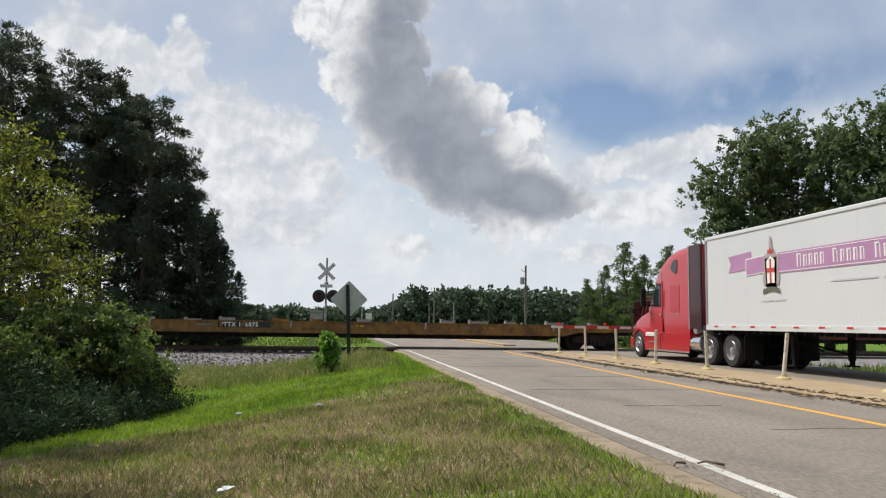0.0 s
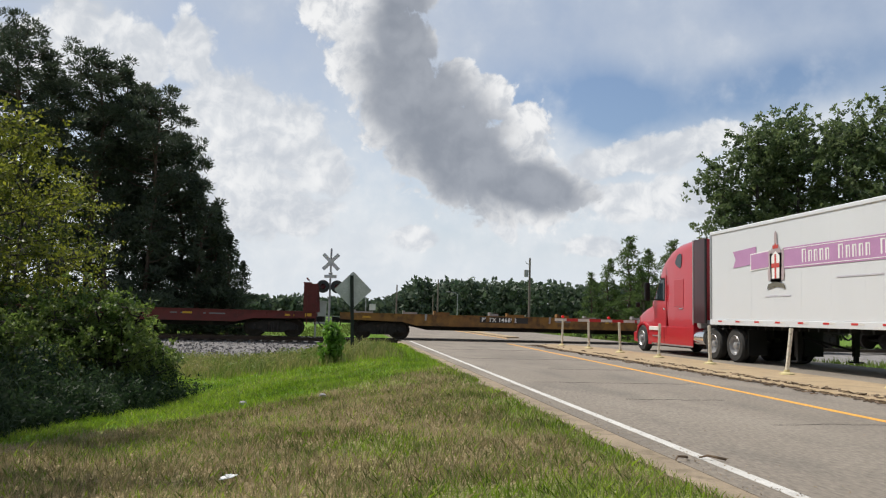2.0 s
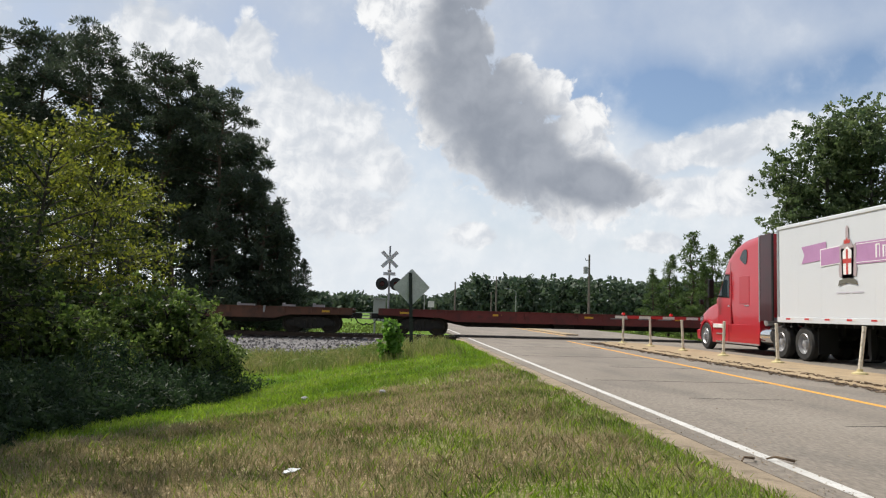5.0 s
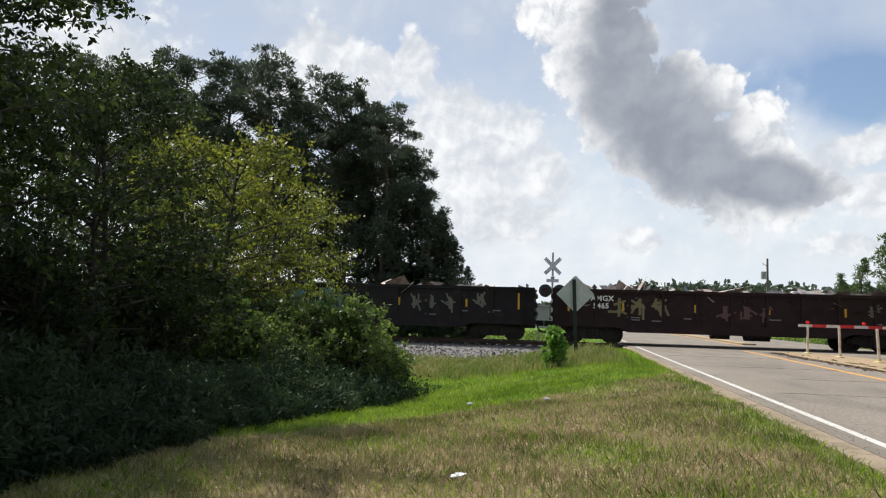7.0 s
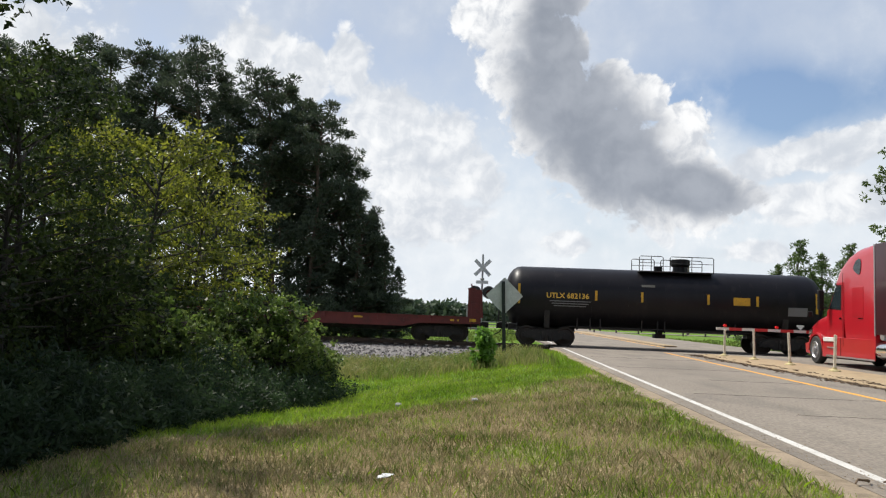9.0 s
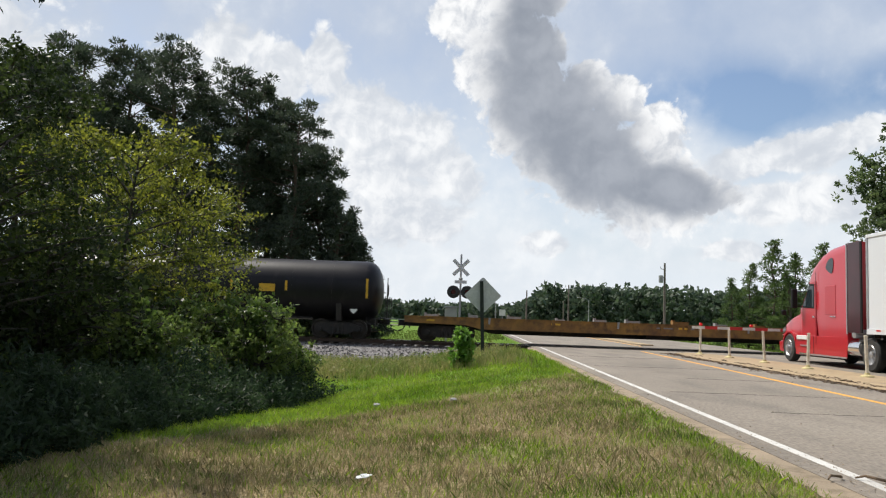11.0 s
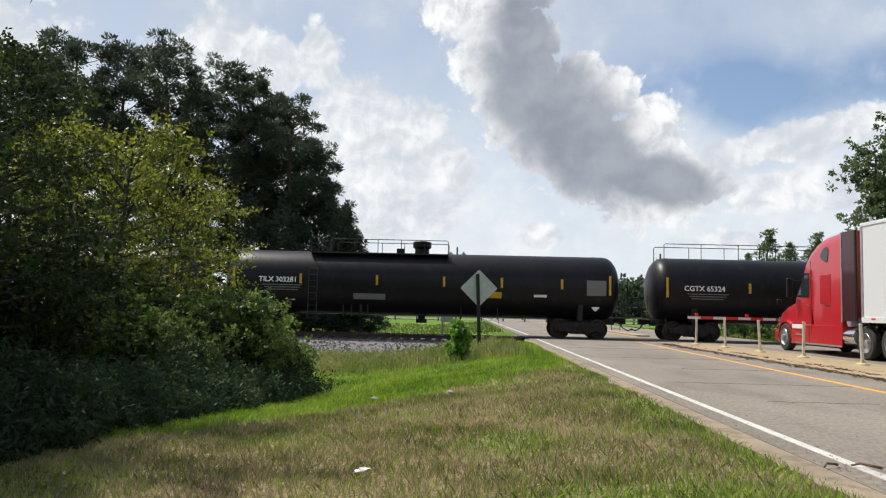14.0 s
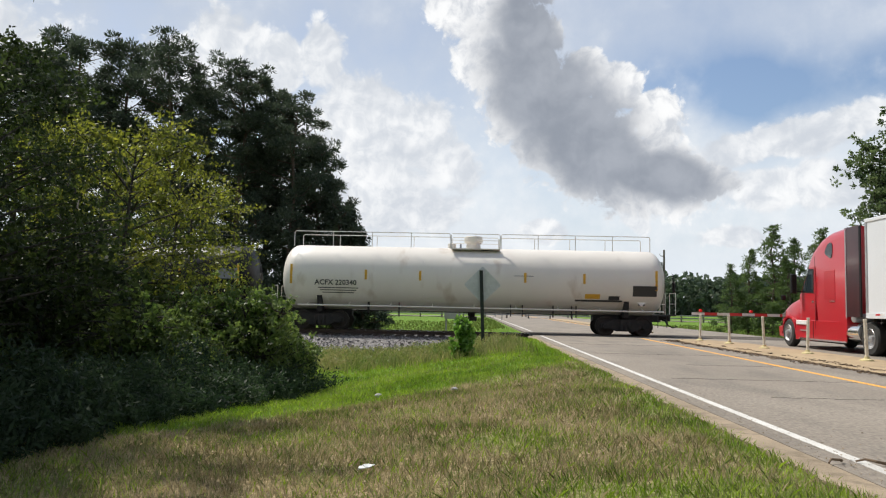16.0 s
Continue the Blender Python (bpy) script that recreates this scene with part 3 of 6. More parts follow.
for x, y, l, a in ((3.0, 6.35, 0.2, 35), (3.28, 6.35, 0.22, -25)):
    b = Shape()
    b.tube([(-l / 2, 0, 0.02), (-l / 6, 0.02, 0.04), (l / 6, -0.02, 0.035), (l / 2, 0.01, 0.02)], 0.008, 6, 0.014)
    tagged(part("bark_strip", b, DEBRIS, at=pose(x, y, 0.0, 0, 0, a)), "curled strip of dark bark lying by the edge line", "bark", "bark on the shoulder")

# asphalt cracks sealed across the lane
for y, x0, x1 in ((21.5, 3.6, 8.2), (14.0, 3.7, 7.0), (8.6, 5.2, 9.0), (27.0, 3.6, 8.3), (11.2, 4.4, 6.0), (17.6, 5.0, 7.4)):
    c = Shape()
    n = 14
    pts = [(x0 + (x1 - x0) * i / n, y + 0.12 * noise.noise((i * 0.8, y, 0))) for i in range(n + 1)]
    c.prism([(a, b - 0.008) for a, b in pts] + [(a, b + 0.008) for a, b in reversed(pts)], 0.0, 0.003, "z")
    tagged(part("crack_trim", c, TRUCK_BLACK), "thin dark crack across the lane", "crack", kind="structure")


# grit and gravel thrown onto the lane edge
grit_rng = np.random.default_rng(17)
n = 1300
gx = np.where(grit_rng.random(n) < 0.7, 2.98 + np.abs(grit_rng.normal(size=n)) * 0.22, grit_rng.uniform(3.2, 8.4, n))
gy = 4.5 * (28 / 4.5) ** grit_rng.random(n)
gc = np.stack([gx, gy, np.full(n, 0.004)], 1)
gk = grit_rng.normal(size=(n, 4, 3)) * grit_rng.uniform(0.003, 0.008, (n, 1, 1))
gk[:, :, 2] = np.abs(gk[:, :, 2])
gt = np.stack([gk[:, q] for f in ((0, 1, 2), (0, 1, 3), (0, 2, 3), (1, 2, 3)) for q in f], 1) + gc[:, None]
tagged(new("lane_grit", quads("lane_grit", gt, SAND, 3)), "fine grit and small stones scattered on the lane", "grit", kind="stuff")


# ---- track ----
bed = Shape()
for x0, x1 in ((-90, ROAD_L - 0.4), (ROAD_R + 0.4, 90)):
    bed.prism([(TRACK_Y - 6.6, -0.86), (TRACK_Y - 6.0, -0.72), (TRACK_Y - 3.4, -0.42), (TRACK_Y - 2.3, -0.26), (TRACK_Y + 2.3, -0.26), (TRACK_Y + 5.0, -0.85), (TRACK_Y, -1.1)], x0, x1, "x")
tagged(part("ballast_ground", bed, BALLAST), "crushed grey stone ballast bed", "ballast", kind="structure")
rng = np.random.default_rng(3)
n = 17000
sx = rng.uniform(-26, ROAD_L - 0.5, n)
sy = TRACK_Y - rng.uniform(1.0, 6.2, n)
sz = np.where(sy > TRACK_Y - 2.3, -0.27, np.where(sy > TRACK_Y - 3.4, -0.27 + (sy - TRACK_Y + 2.3) * 0.145, -0.43 + (sy - TRACK_Y + 3.4) * 0.113))
c = np.stack([sx, sy, sz], 1)
k = rng.uniform(0.02, 0.05, (n, 1))
u = rng.normal(size=(n, 4, 3)) * k[:, None]
tri = np.stack([u[:, i] for p in ((0, 1, 2), (0, 1, 3), (0, 2, 3), (1, 2, 3)) for i in p], 1) + c[:, None]
tagged(new("ballast_stones", quads("ballast_stones", tri, BALLAST, 3)), "loose angular grey ballast stones", "stones", kind="stuff")

for side in (-0.7175, 0.7175):
    r = Shape()
    prof = [(-0.07, -0.17), (0.07, -0.17), (0.07, -0.155), (0.012, -0.135), (0.012, -0.04), (0.036, -0.03), (0.036, 0.0), (-0.036, 0.0), (-0.036, -0.03), (-0.012, -0.04), (-0.012, -0.135), (-0.07, -0.155)]
    r.prism([(TRACK_Y + side + a, b) for a, b in prof], -120, 120, "x")
    rail = part("rail", r, STEEL_RAIL)
    tagged(rail, "rusty steel rail with a polished head", "rail", "rails of the track", kind="structure")
    part("rail_head", Shape().box(-120, 120, TRACK_Y + side - 0.03, TRACK_Y + side + 0.03, 0.0, 0.004), RAIL_TOP, rail)
tie_mesh = Shape().box(-0.11, 0.11, -1.3, 1.3, -0.34, -0.172).mesh("tie", TIE)
track = thing("track_ties", "dark creosoted timber ties under the rails", "railway ties")
tagged(track, kind="structure")
for i in range(150):
    x = -62 + i * 0.52
    if x < ROAD_L - 0.5 or x > ROAD_R + 0.5:
        part("tie", tie_mesh, None, track, at=pose(x, TRACK_Y, 0))
for y0, y1 in ((TRACK_Y - 1.9, TRACK_Y - 0.79), (TRACK_Y - 0.64, TRACK_Y + 0.64), (TRACK_Y + 0.79, TRACK_Y + 1.9)):
    tagged(part("crossing_panel", Shape().box(ROAD_L, ROAD_R, y0, y1, 0.001, 0.012), TIE), "dark timber and asphalt crossing panel between the rails", "crossing panel", "crossing panels", kind="structure")


# ---- railway cars ----
SPEED, WHEEL_R = 18.62, 0.457
train, wheelsets = [], []


def wheelset_mesh():
    s = Shape()
    for sgn in (-1, 1):
        y = sgn * 0.72
        s.lathe([(y - sgn * 0.07, 0.08), (y - sgn * 0.07, WHEEL_R + 0.025), (y - sgn * 0.04, WHEEL_R + 0.025), (y - sgn * 0.04, WHEEL_R), (y + sgn * 0.07, WHEEL_R),
                 (y + sgn * 0.07, WHEEL_R - 0.07), (y + sgn * 0.03, WHEEL_R - 0.1), (y + sgn * 0.03, 0.14), (y + sgn * 0.12, 0.1), (y + sgn * 0.12, 0.02)], "y", 20)
    s.lathe([(-0.7, 0.08), (0.7, 0.08)], "y", 8)
    return s.mesh("wheelset", WHEEL_IRON, smooth=True)


def bogie_meshes():
    frames = []
    for y in (-1.0, 1.0):
        f = Shape()
        frames.append(f)
        f.prism([(-1.12, 0.36), (-1.12, 0.56), (-0.75, 0.70), (-0.45, 0.78), (0.45, 0.78), (0.75, 0.70), (1.12, 0.56), (1.12, 0.36), (0.7, 0.36), (0.42, 0.22), (-0.42, 0.22), (-0.7, 0.36)], y - 0.09, y + 0.09)
        for x in (-0.2, 0.0, 0.2):
            f.lathe([(0.24, 0.07), (0.66, 0.07)], "z", 8, (x, y * 1.1, 0))
        for x in (-0.89, 0.89):
            f.lathe([(-0.11, 0.13), (0.11, 0.13)], "y", 10, (x, y * 1.04, WHEEL_R))
    b = Shape().box(-0.22, 0.22, -1.15, 1.15, 0.45, 0.72)
    b.lathe([(0.72, 0.2), (0.85, 0.2)], "z", 12)
    return [f.mesh("side_frame", BLACK_IRON) for f in frames], b.mesh("bolster", BLACK_IRON)


WHEELSET = wheelset_mesh()
SIDE_FRAMES, BOLSTER = bogie_meshes()


def coupler_mesh():
    s = Shape()
    s.box(-0.55, 0.05, -0.09, 0.09, 0.76, 0.96)
    s.prism([(0.0, -0.16), (0.22, -0.2), (0.34, -0.12), (0.30, 0.02), (0.2, 0.02), (0.24, 0.16), (0.02, 0.18)], 0.73, 0.99, "z")
    s.tube([(0.0, -0.3, 0.8), (0.15, -0.34, 0.55), (0.4, -0.3, 0.42), (0.62, -0.26, 0.5)], 0.03, 6)
    s.tube([(-0.1, -0.2, 0.86), (-0.1, -1.2, 0.78), (-0.1, -1.35, 0.6)], 0.02, 6)
    return s.mesh("coupler", BLACK_IRON)


COUPLER = coupler_mesh()


def running_gear(car, half, inset):
    """Two bogies with turning wheelsets, and a coupler at each end."""
    for sgn in (-1, 1):
        bogie = part("bogie", BOLSTER, None, car, at=pose(sgn * (half - inset), 0, 0))
        for me in SIDE_FRAMES:
            part("side_frame", me, None, bogie)
        for x in (-0.89, 0.89):
            wheelsets.append(part("wheelset", WHEELSET, None, bogie, at=pose(x, 0, WHEEL_R)))
        part("coupler", COUPLER, None, car, at=pose(sgn * (half + 0.05), 0, 0, 0, 0, 0 if sgn > 0 else 180))


def car_thing(name, label, u0, u1):
    mid = (u0 + u1) / 2
    car = thing(name, label, "railway car", "cars of the freight train", pose(mid, TRACK_Y, 0))
    train.append((car, mid))
    return car, (u1 - u0) / 2


def side_mark(name, x, z, w, h, material, car, y, tilt=0.0):
    return part(name, Shape().cbox((0, 0, 0), (w, 0.008, h)), material, car, at=pose(x, y, z, tilt, 0, 0))


def ladder(car, x, y, z0, z1, material, along="x"):
    s = Shape()
    for d in (-0.2, 0.2):
        a = (x + d, y, z0) if along == "x" else (x, y + d, z0)
        b = (x + d, y, z1) if along == "x" else (x, y + d, z1)
        s.tube([a, b], 0.018, 6)
    k = max(2, round((z1 - z0) / 0.32))
    for i in range(k + 1):
        z = z0 + (z1 - z0) * (i + 0.3) / (k + 0.6)
        a, b = ((x - 0.2, y, z), (x + 0.2, y, z)) if along == "x" else ((x, y - 0.2, z), (x, y + 0.2, z))
        s.tube([a, b], 0.013, 6)
    return part("ladder", s, material, car)


def flat_car(u0, u1, material, label, mark=None, mark_x=0.0, bulkheads=None, blocks=True, seed=1, belly=0.30, deck=1.18):
    car, h = car_thing("flat_car", label, u0, u1)
    r = random.Random(seed)
    # deck and side sills, deeper between the bogies
    part("deck", Shape().box(-h, h, -1.36, 1.36, deck - 0.08, deck), material, car, bevel=0.01)
    for y in (-1.40, 1.34):
        sill = Shape()
        lo = deck - 0.34
        sill.prism([(-h, deck + 0.02), (h, deck + 0.02), (h, lo + 0.06), (h - 2.9, lo), (h - 3.6, lo - belly * 0.55), (-h + 3.6, lo - belly * 0.55), (-h + 2.9, lo), (-h, lo + 0.06)], y, y + 0.06)
        sill_ob = part("side_sill", sill, material, car)
        lip = Shape()
        lip.box(-h, h, y - 0.05 if y < 0 else y, y + 0.06 if y < 0 else y + 0.11, deck - 0.01, deck + 0.035)
        part("top_flange", lip, material, sill_ob)
        if y < 0:
            for i in range(int(2 * h / 1.25)):
                x = -h + 0.7 + i * 1.25
                part("stake_pocket", Shape().box(x - 0.07, x + 0.07, y - 0.055, y - 0.001, deck - 0.26, deck - 0.015), material, sill_ob)
    part("centre_sill", Shape().prism([(-h, 0.98), (h, 0.98), (h, 0.72), (h - 3.0, 0.70), (h - 4.2, 0.46), (-h + 4.2, 0.46), (-h + 3.0, 0.70), (-h, 0.72)], -0.3, 0.3), BLACK_IRON, car)
    part("brake_gear", Shape().box(-1.6, -0.6, -0.9, -0.4, 0.5, 0.85), BLACK_IRON, car, bevel=0.02)
    part("air_reservoir", Shape().lathe([(0.8, 0.05), (0.85, 0.2), (1.95, 0.2), (2.0, 0.05)], "x", 12, (0, -0.7, 0.66)), BLACK_IRON, car)
    running_gear(car, h, 1.95)
    for i in range(5):
        x = -h + 1.2 + i * (2 * h - 2.4) / 4
        side_mark("reflector", x, deck - 0.15, 0.42, 0.09, REFLECT, car, -1.405)
    for i in range(3):
        side_mark("stencil", r.uniform(-h + 4, h - 4), deck - 0.16, r.uniform(0.4, 1.0), 0.06, MARK_GREY, car, -1.404)
    if mark:
        side_mark("mark_panel", mark_x, deck - 0.15, 2.35, 0.27, MARK_BLACK, car, -1.406)
        lettering("mark", mark, 0.27, MARK_WHITE, car, pose(mark_x - 1.08, -1.414, deck - 0.24, 90), 1.12)
    if blocks:
        for i in range(13):
            x = -h + 1.4 + i * (2 * h - 2.8) / 12 + r.uniform(-0.3, 0.3)
            w, hh = r.uniform(0.4, 1.0), r.uniform(0.08, 0.17)
            y = r.choice((-1.0, -0.4, 0.6, 1.0))
            part("chock", Shape().box(x - w / 2, x + w / 2, y - 0.2, y + 0.2, deck, deck + hh).box(x - w / 2, x - w / 2 + 0.1, y - 0.15, y + 0.15, deck + hh, deck + hh + 0.07), GALV if r.random() < 0.7 else material, car)
        for i in range(9):
            x = -h + 1.0 + i * (2 * h - 2.0) / 8
            part("tie_down", Shape().prism([(x - 0.05, deck + 0.05), (x + 0.06, deck + 0.05), (x + 0.02, deck - 0.26), (x - 0.06, deck - 0.26)], -1.47, -1.455), GALV if i % 2 else material, car)
    if bulkheads:
        for sgn in (-1, 1):
            x = sgn * (h - 0.55)
            top = deck + 1.32
            wall = part("bulkhead", Shape().box(x - 0.05, x + 0.05, -1.33, 1.33, deck, top), bulkheads, car)
            for k in range(7):
                y = -1.26 + k * 0.42
                part("rib", Shape().prism([(x + sgn * 0.05, top), (x + sgn * 0.2, top), (x + sgn * 0.52, deck), (x + sgn * 0.05, deck)], y - 0.03, y + 0.03), material, wall)
            for k in range(4):
                z = deck + 0.3 + k * 0.42
                part("stiffener", Shape().box(x + sgn * 0.05, x + sgn * 0.1, -1.3, 1.3, z - 0.03, z + 0.03), material, wall)
            part("cap", Shape().box(x - 0.07, x + 0.22 * max(sgn, 0) + 0.07, -1.36, 1.36, top, top + 0.06) if sgn > 0 else Shape().box(x - 0.29, x + 0.07, -1.36, 1.36, top, top + 0.06), material, wall)
            for y in (-1.36, 1.33):
                part("side_plate", Shape().prism([(x - sgn * 0.05, deck), (x - sgn * 0.05, top), (x + sgn * 0.58, top), (x + sgn * 0.66, deck)], y, y + 0.03), material, wall)
            ladder(car, x + sgn * 0.32, -1.41, 0.6, top, material)
            side_mark("reflector", x + sgn * 0.2, deck - 0.14, 0.3, 0.16, REFLECT, car, -1.408)
    return car


def gondola(u0, u1, material, label, mark, mark2, seed, scrap=420, tags=()):
    car, h = car_thing("gondola_car", label, u0, u1)
    r = random.Random(seed)
    top, lo = 2.46, 1.0
    part("floor_plate", Shape().box(-h + 0.1, h - 0.1, -1.40, 1.40, lo, lo + 0.06), material, car)
    for y in (-1.45, 1.40):
        wall = part("side_wall", Shape().box(-h + 0.1, h - 0.1, y, y + 0.05, lo - 0.1, top), material, car)
        out = -1 if y < 0 else 1
        for i in range(11):
            x = -h + 0.5 + i * (2 * h - 1.0) / 10
            a, b = sorted((y if out < 0 else y + 0.05, (y if out < 0 else y + 0.05) + out * 0.075))
            part("rib", Shape().box(x - 0.06, x + 0.06, a, b, lo - 0.1, top - 0.08), material, wall)
        a, b = sorted((y - 0.09 if out < 0 else y, y + 0.05 if out < 0 else y + 0.14))
        part("top_chord", Shape().box(-h, h, a, b, top - 0.08, top + 0.05), material, wall)
        part("side_sill", Shape().prism([(-h, lo), (h, lo), (h, lo - 0.22), (h - 3, lo - 0.22), (h - 3.4, lo - 0.42), (-h + 3.4, lo - 0.42), (-h + 3, lo - 0.22), (-h, lo - 0.22)], a + 0.02, b - 0.02), material, wall)
    for sgn in (-1, 1):
        x = sgn * (h - 0.08)
        end = part("end_wall", Shape().box(x - 0.05, x + 0.05, -1.4, 1.4, lo, top), material, car)
        for k in range(3):
            z = lo + 0.3 + k * 0.43
            part("corrugation", Shape().prism([(x + sgn * 0.05, z - 0.13), (x + sgn * 0.15, z - 0.07), (x + sgn * 0.15, z + 0.07), (x + sgn * 0.05, z + 0.13)], -1.38, 1.38), material, end)
        ladder(car, sgn * (h - 0.35), -1.56, 0.55, top, material)
        side_mark("reflector", sgn * (h - 0.75), 1.85, 0.09, 0.75, REFLECT, car, -1.458)
    part("centre_sill", Shape().box(-h, h, -0.25, 0.25, 0.62, 0.98), BLACK_IRON, car)
    part("air_reservoir", Shape().lathe([(-0.6, 0.05), (-0.55, 0.2), (0.55, 0.2), (0.6, 0.05)], "x", 12, (1.2, -0.8, 0.55)), BLACK_IRON, car)
    part("brake_gear", Shape().box(-0.8, 0.0, -1.0, -0.5, 0.4, 0.7), BLACK_IRON, car, bevel=0.02)
    running_gear(car, h, 1.9)
    for i in range(4):
        side_mark("reflector", -h + 3.2 + i * (2 * h - 6.4) / 3, 1.72, 0.09, 0.36, REFLECT, car, -1.458)
    lettering("mark", mark, 0.34, MARK_WHITE, car, pose(-h + 1.75, -1.462, 1.98, 90), 1.08)
    lettering("mark", mark2, 0.34, MARK_WHITE, car, pose(-h + 1.85, -1.462, 1.64, 90), 1.08)
    for i in range(6):
        side_mark("stencil", r.choice((-1, 1)) * r.uniform(1.5, h - 1.6), r.uniform(1.1, 1.5), r.uniform(0.25, 0.6), 0.05, MARK_GREY, car, -1.457)
    for x, z, w, hh, m, k in tags:
        for j in range(k):
            xx = x + (j - (k - 1) / 2) * w * 1.15
            tag = None
            for q in range(6):
                a = r.choice((0, 20, 60, 90, 90, 115, 150))
                ln = (hh if 45 < a < 135 else w) * r.uniform(0.5, 0.95)
                st = Shape().cbox((0, 0, 0), (ln, 0.004, 0.11 * hh))
                at = pose(r.uniform(-0.3, 0.3) * w, -0.0015 * q, r.uniform(-0.3, 0.3) * hh, 0, -a, 0)
                if q == 0:
                    fill = (0.8, 0.85) if m is PAINT_TEAL else (0.16, 0.8)
                    tag = part("graffiti", Shape().cbox((0, 0, 0), (w * fill[0], 0.003, hh * fill[1])), m, car, at=pose(xx, -1.458 - 0.001 * j, z))
                else:
                    part("stroke", st, m, tag, at=at)
    if scrap:
        rr = np.random.default_rng(seed)
        n = scrap
        c = np.stack([rr.uniform(-h + 0.4, h - 0.4, n), rr.uniform(-1.25, 1.25, n), rr.uniform(top - 0.75, top + 0.12, n)], 1)
        u = rr.normal(size=(n, 3)) * np.array([0.28, 0.25, 0.14])
        w = rr.normal(size=(n, 3)) * np.array([0.25, 0.25, 0.10])
        tri = np.stack([c - u - w, c + u - w, c + u + w, c - u + w], 1)
        load = part("scrap_load", quads("scrap_load", tri, SCRAP), None, car, "loose heap of scrap sheet metal")
        tagged(load, kind="stuff")
        part("load_bed", Shape().box(-h + 0.2, h - 0.2, -1.38, 1.38, lo + 0.07, top - 0.45), DEBRIS, car)
    return car


def tank_car(u0, u1, material, label, mark, mark_mat, R=1.52, zc=2.40, rails="dome", dome_x=0.0, rail_span=1.3, marks=(), strips=(), mark_dx=1.4, side_rail=False, seed=2, big_strip=True, cage=(-1.3, 1.3), mark_z=-0.05):
    car, h = car_thing("tank_car", label, u0, u1)
    r = random.Random(seed)
    body = [(-h, 0.05)]
    for i in range(1, 7):
        a = i / 6 * math.pi / 2
        body.append((-h + 0.75 * (1 - math.cos(a)), max(0.05, R * math.sin(a) ** 0.75)))
    body += [(x, R) for x in np.linspace(-h + 1.6, h - 1.6, 8)]
    body += [(-x, q) for x, q in reversed(body[:7])]
    part("shell", Shape().lathe(body, "x", 48, (0, 0, zc)), material, car, smooth=True)
    for x in np.linspace(-h + 2.3, h - 2.3, 7):
        part("weld_seam", Shape().lathe([(x - 0.012, R - 0.02), (x - 0.012, R + 0.004), (x + 0.012, R + 0.004), (x + 0.012, R - 0.02)], "x", 48, (0, 0, zc)), material, car, smooth=True)
    for sgn in (-1, 1):
        x = sgn * (h - 1.95)
        sill = Shape().box(x - 1.4 if sgn > 0 else x - 1.75, x + 1.75 if sgn > 0 else x + 1.4, -0.3, 0.3, 0.68, 1.0)
        sill.prism([(-1.2, 0.86), (1.2, 0.86), (1.32, zc - 0.55), (0.9, zc - R * 0.80), (0.0, zc - R + 0.02), (-0.9, zc - R * 0.80), (-1.32, zc - 0.55)], x - 0.12, x + 0.12, "x")
        part("stub_sill", sill, BLACK_IRON, car)
        e = sgn * (h - 0.1)
        part("end_platform", Shape().box(min(e, e + sgn * 0.4), max(e, e + sgn * 0.4), -1.45, 1.45, 0.98, 1.05), WALK_STEEL, car)
        xo = e + sgn * 0.38
        for q in (-1, 1):
            hand = Shape().tube([(xo, q * 1.42, 1.05), (xo, q * 1.42, 2.05), (xo, q * 0.4, 2.05), (xo, q * 0.4, 1.05)], 0.02, 6)
            hand.tube([(xo, q * 1.42, 1.55), (xo, q * 0.4, 1.55)], 0.016, 6)
            part("end_handrail", hand, material if side_rail else WALK_STEEL, car)
        ladder(car, sgn * (h - 0.35), -1.5, 0.45, 1.05, WALK_STEEL)
    part("brake_wheel", Shape().lathe([(0.0, 0.28), (0.03, 0.28)], "x", 16, (h + 0.32, -0.9, 2.35)).tube([(h + 0.3, -0.9, 1.05), (h + 0.3, -0.9, 2.95)], 0.025, 6), BLACK_IRON, car)
    running_gear(car, h, 1.95)
    # hatch, valve housing and the rails round them
    top = zc + R
    dome = Shape().lathe([(top - 0.08, 0.36), (top + 0.2, 0.34), (top + 0.3, 0.45), (top + 0.55, 0.45), (top + 0.55, 0.4), (top + 0.58, 0.38)], "z", 20, (dome_x, 0, 0))
    part("manway", dome, material, car, smooth=True)
    part("valve_housing", Shape().lathe([(top - 0.08, 0.2), (top + 0.2, 0.2), (top + 0.22, 0.16)], "z", 14, (dome_x - 1.05, 0, 0)), material, car)
    rail_m = material if material is TANK_WHITE else WALK_STEEL
    c0, c1 = cage
    for y0, y1 in ((-1.0, -0.55), (0.55, 1.0)):
        part("top_platform", Shape().box(c0, c1, y0, y1, top - 0.12, top - 0.07), rail_m, car)

    def hoop(x0, x1, y, zt, posts):
        s = Shape()
        s.tube([(x0, y, top - 0.1), (x0, y, zt - 0.06), (x0 + 0.06, y, zt), (x1 - 0.06, y, zt), (x1, y, zt - 0.06), (x1, y, top - 0.1)], 0.02, 6)
        if x1 - x0 < 3:
            s.tube([(x0, y, (zt + top) / 2), (x1, y, (zt + top) / 2)], 0.014, 6)
        for k in range(1, posts):
            x = x0 + (x1 - x0) * k / posts
            s.tube([(x, y, top - 0.1), (x, y, zt)], 0.018, 6)
        part("handrail", s, rail_m, car)

    zt = top + 0.62
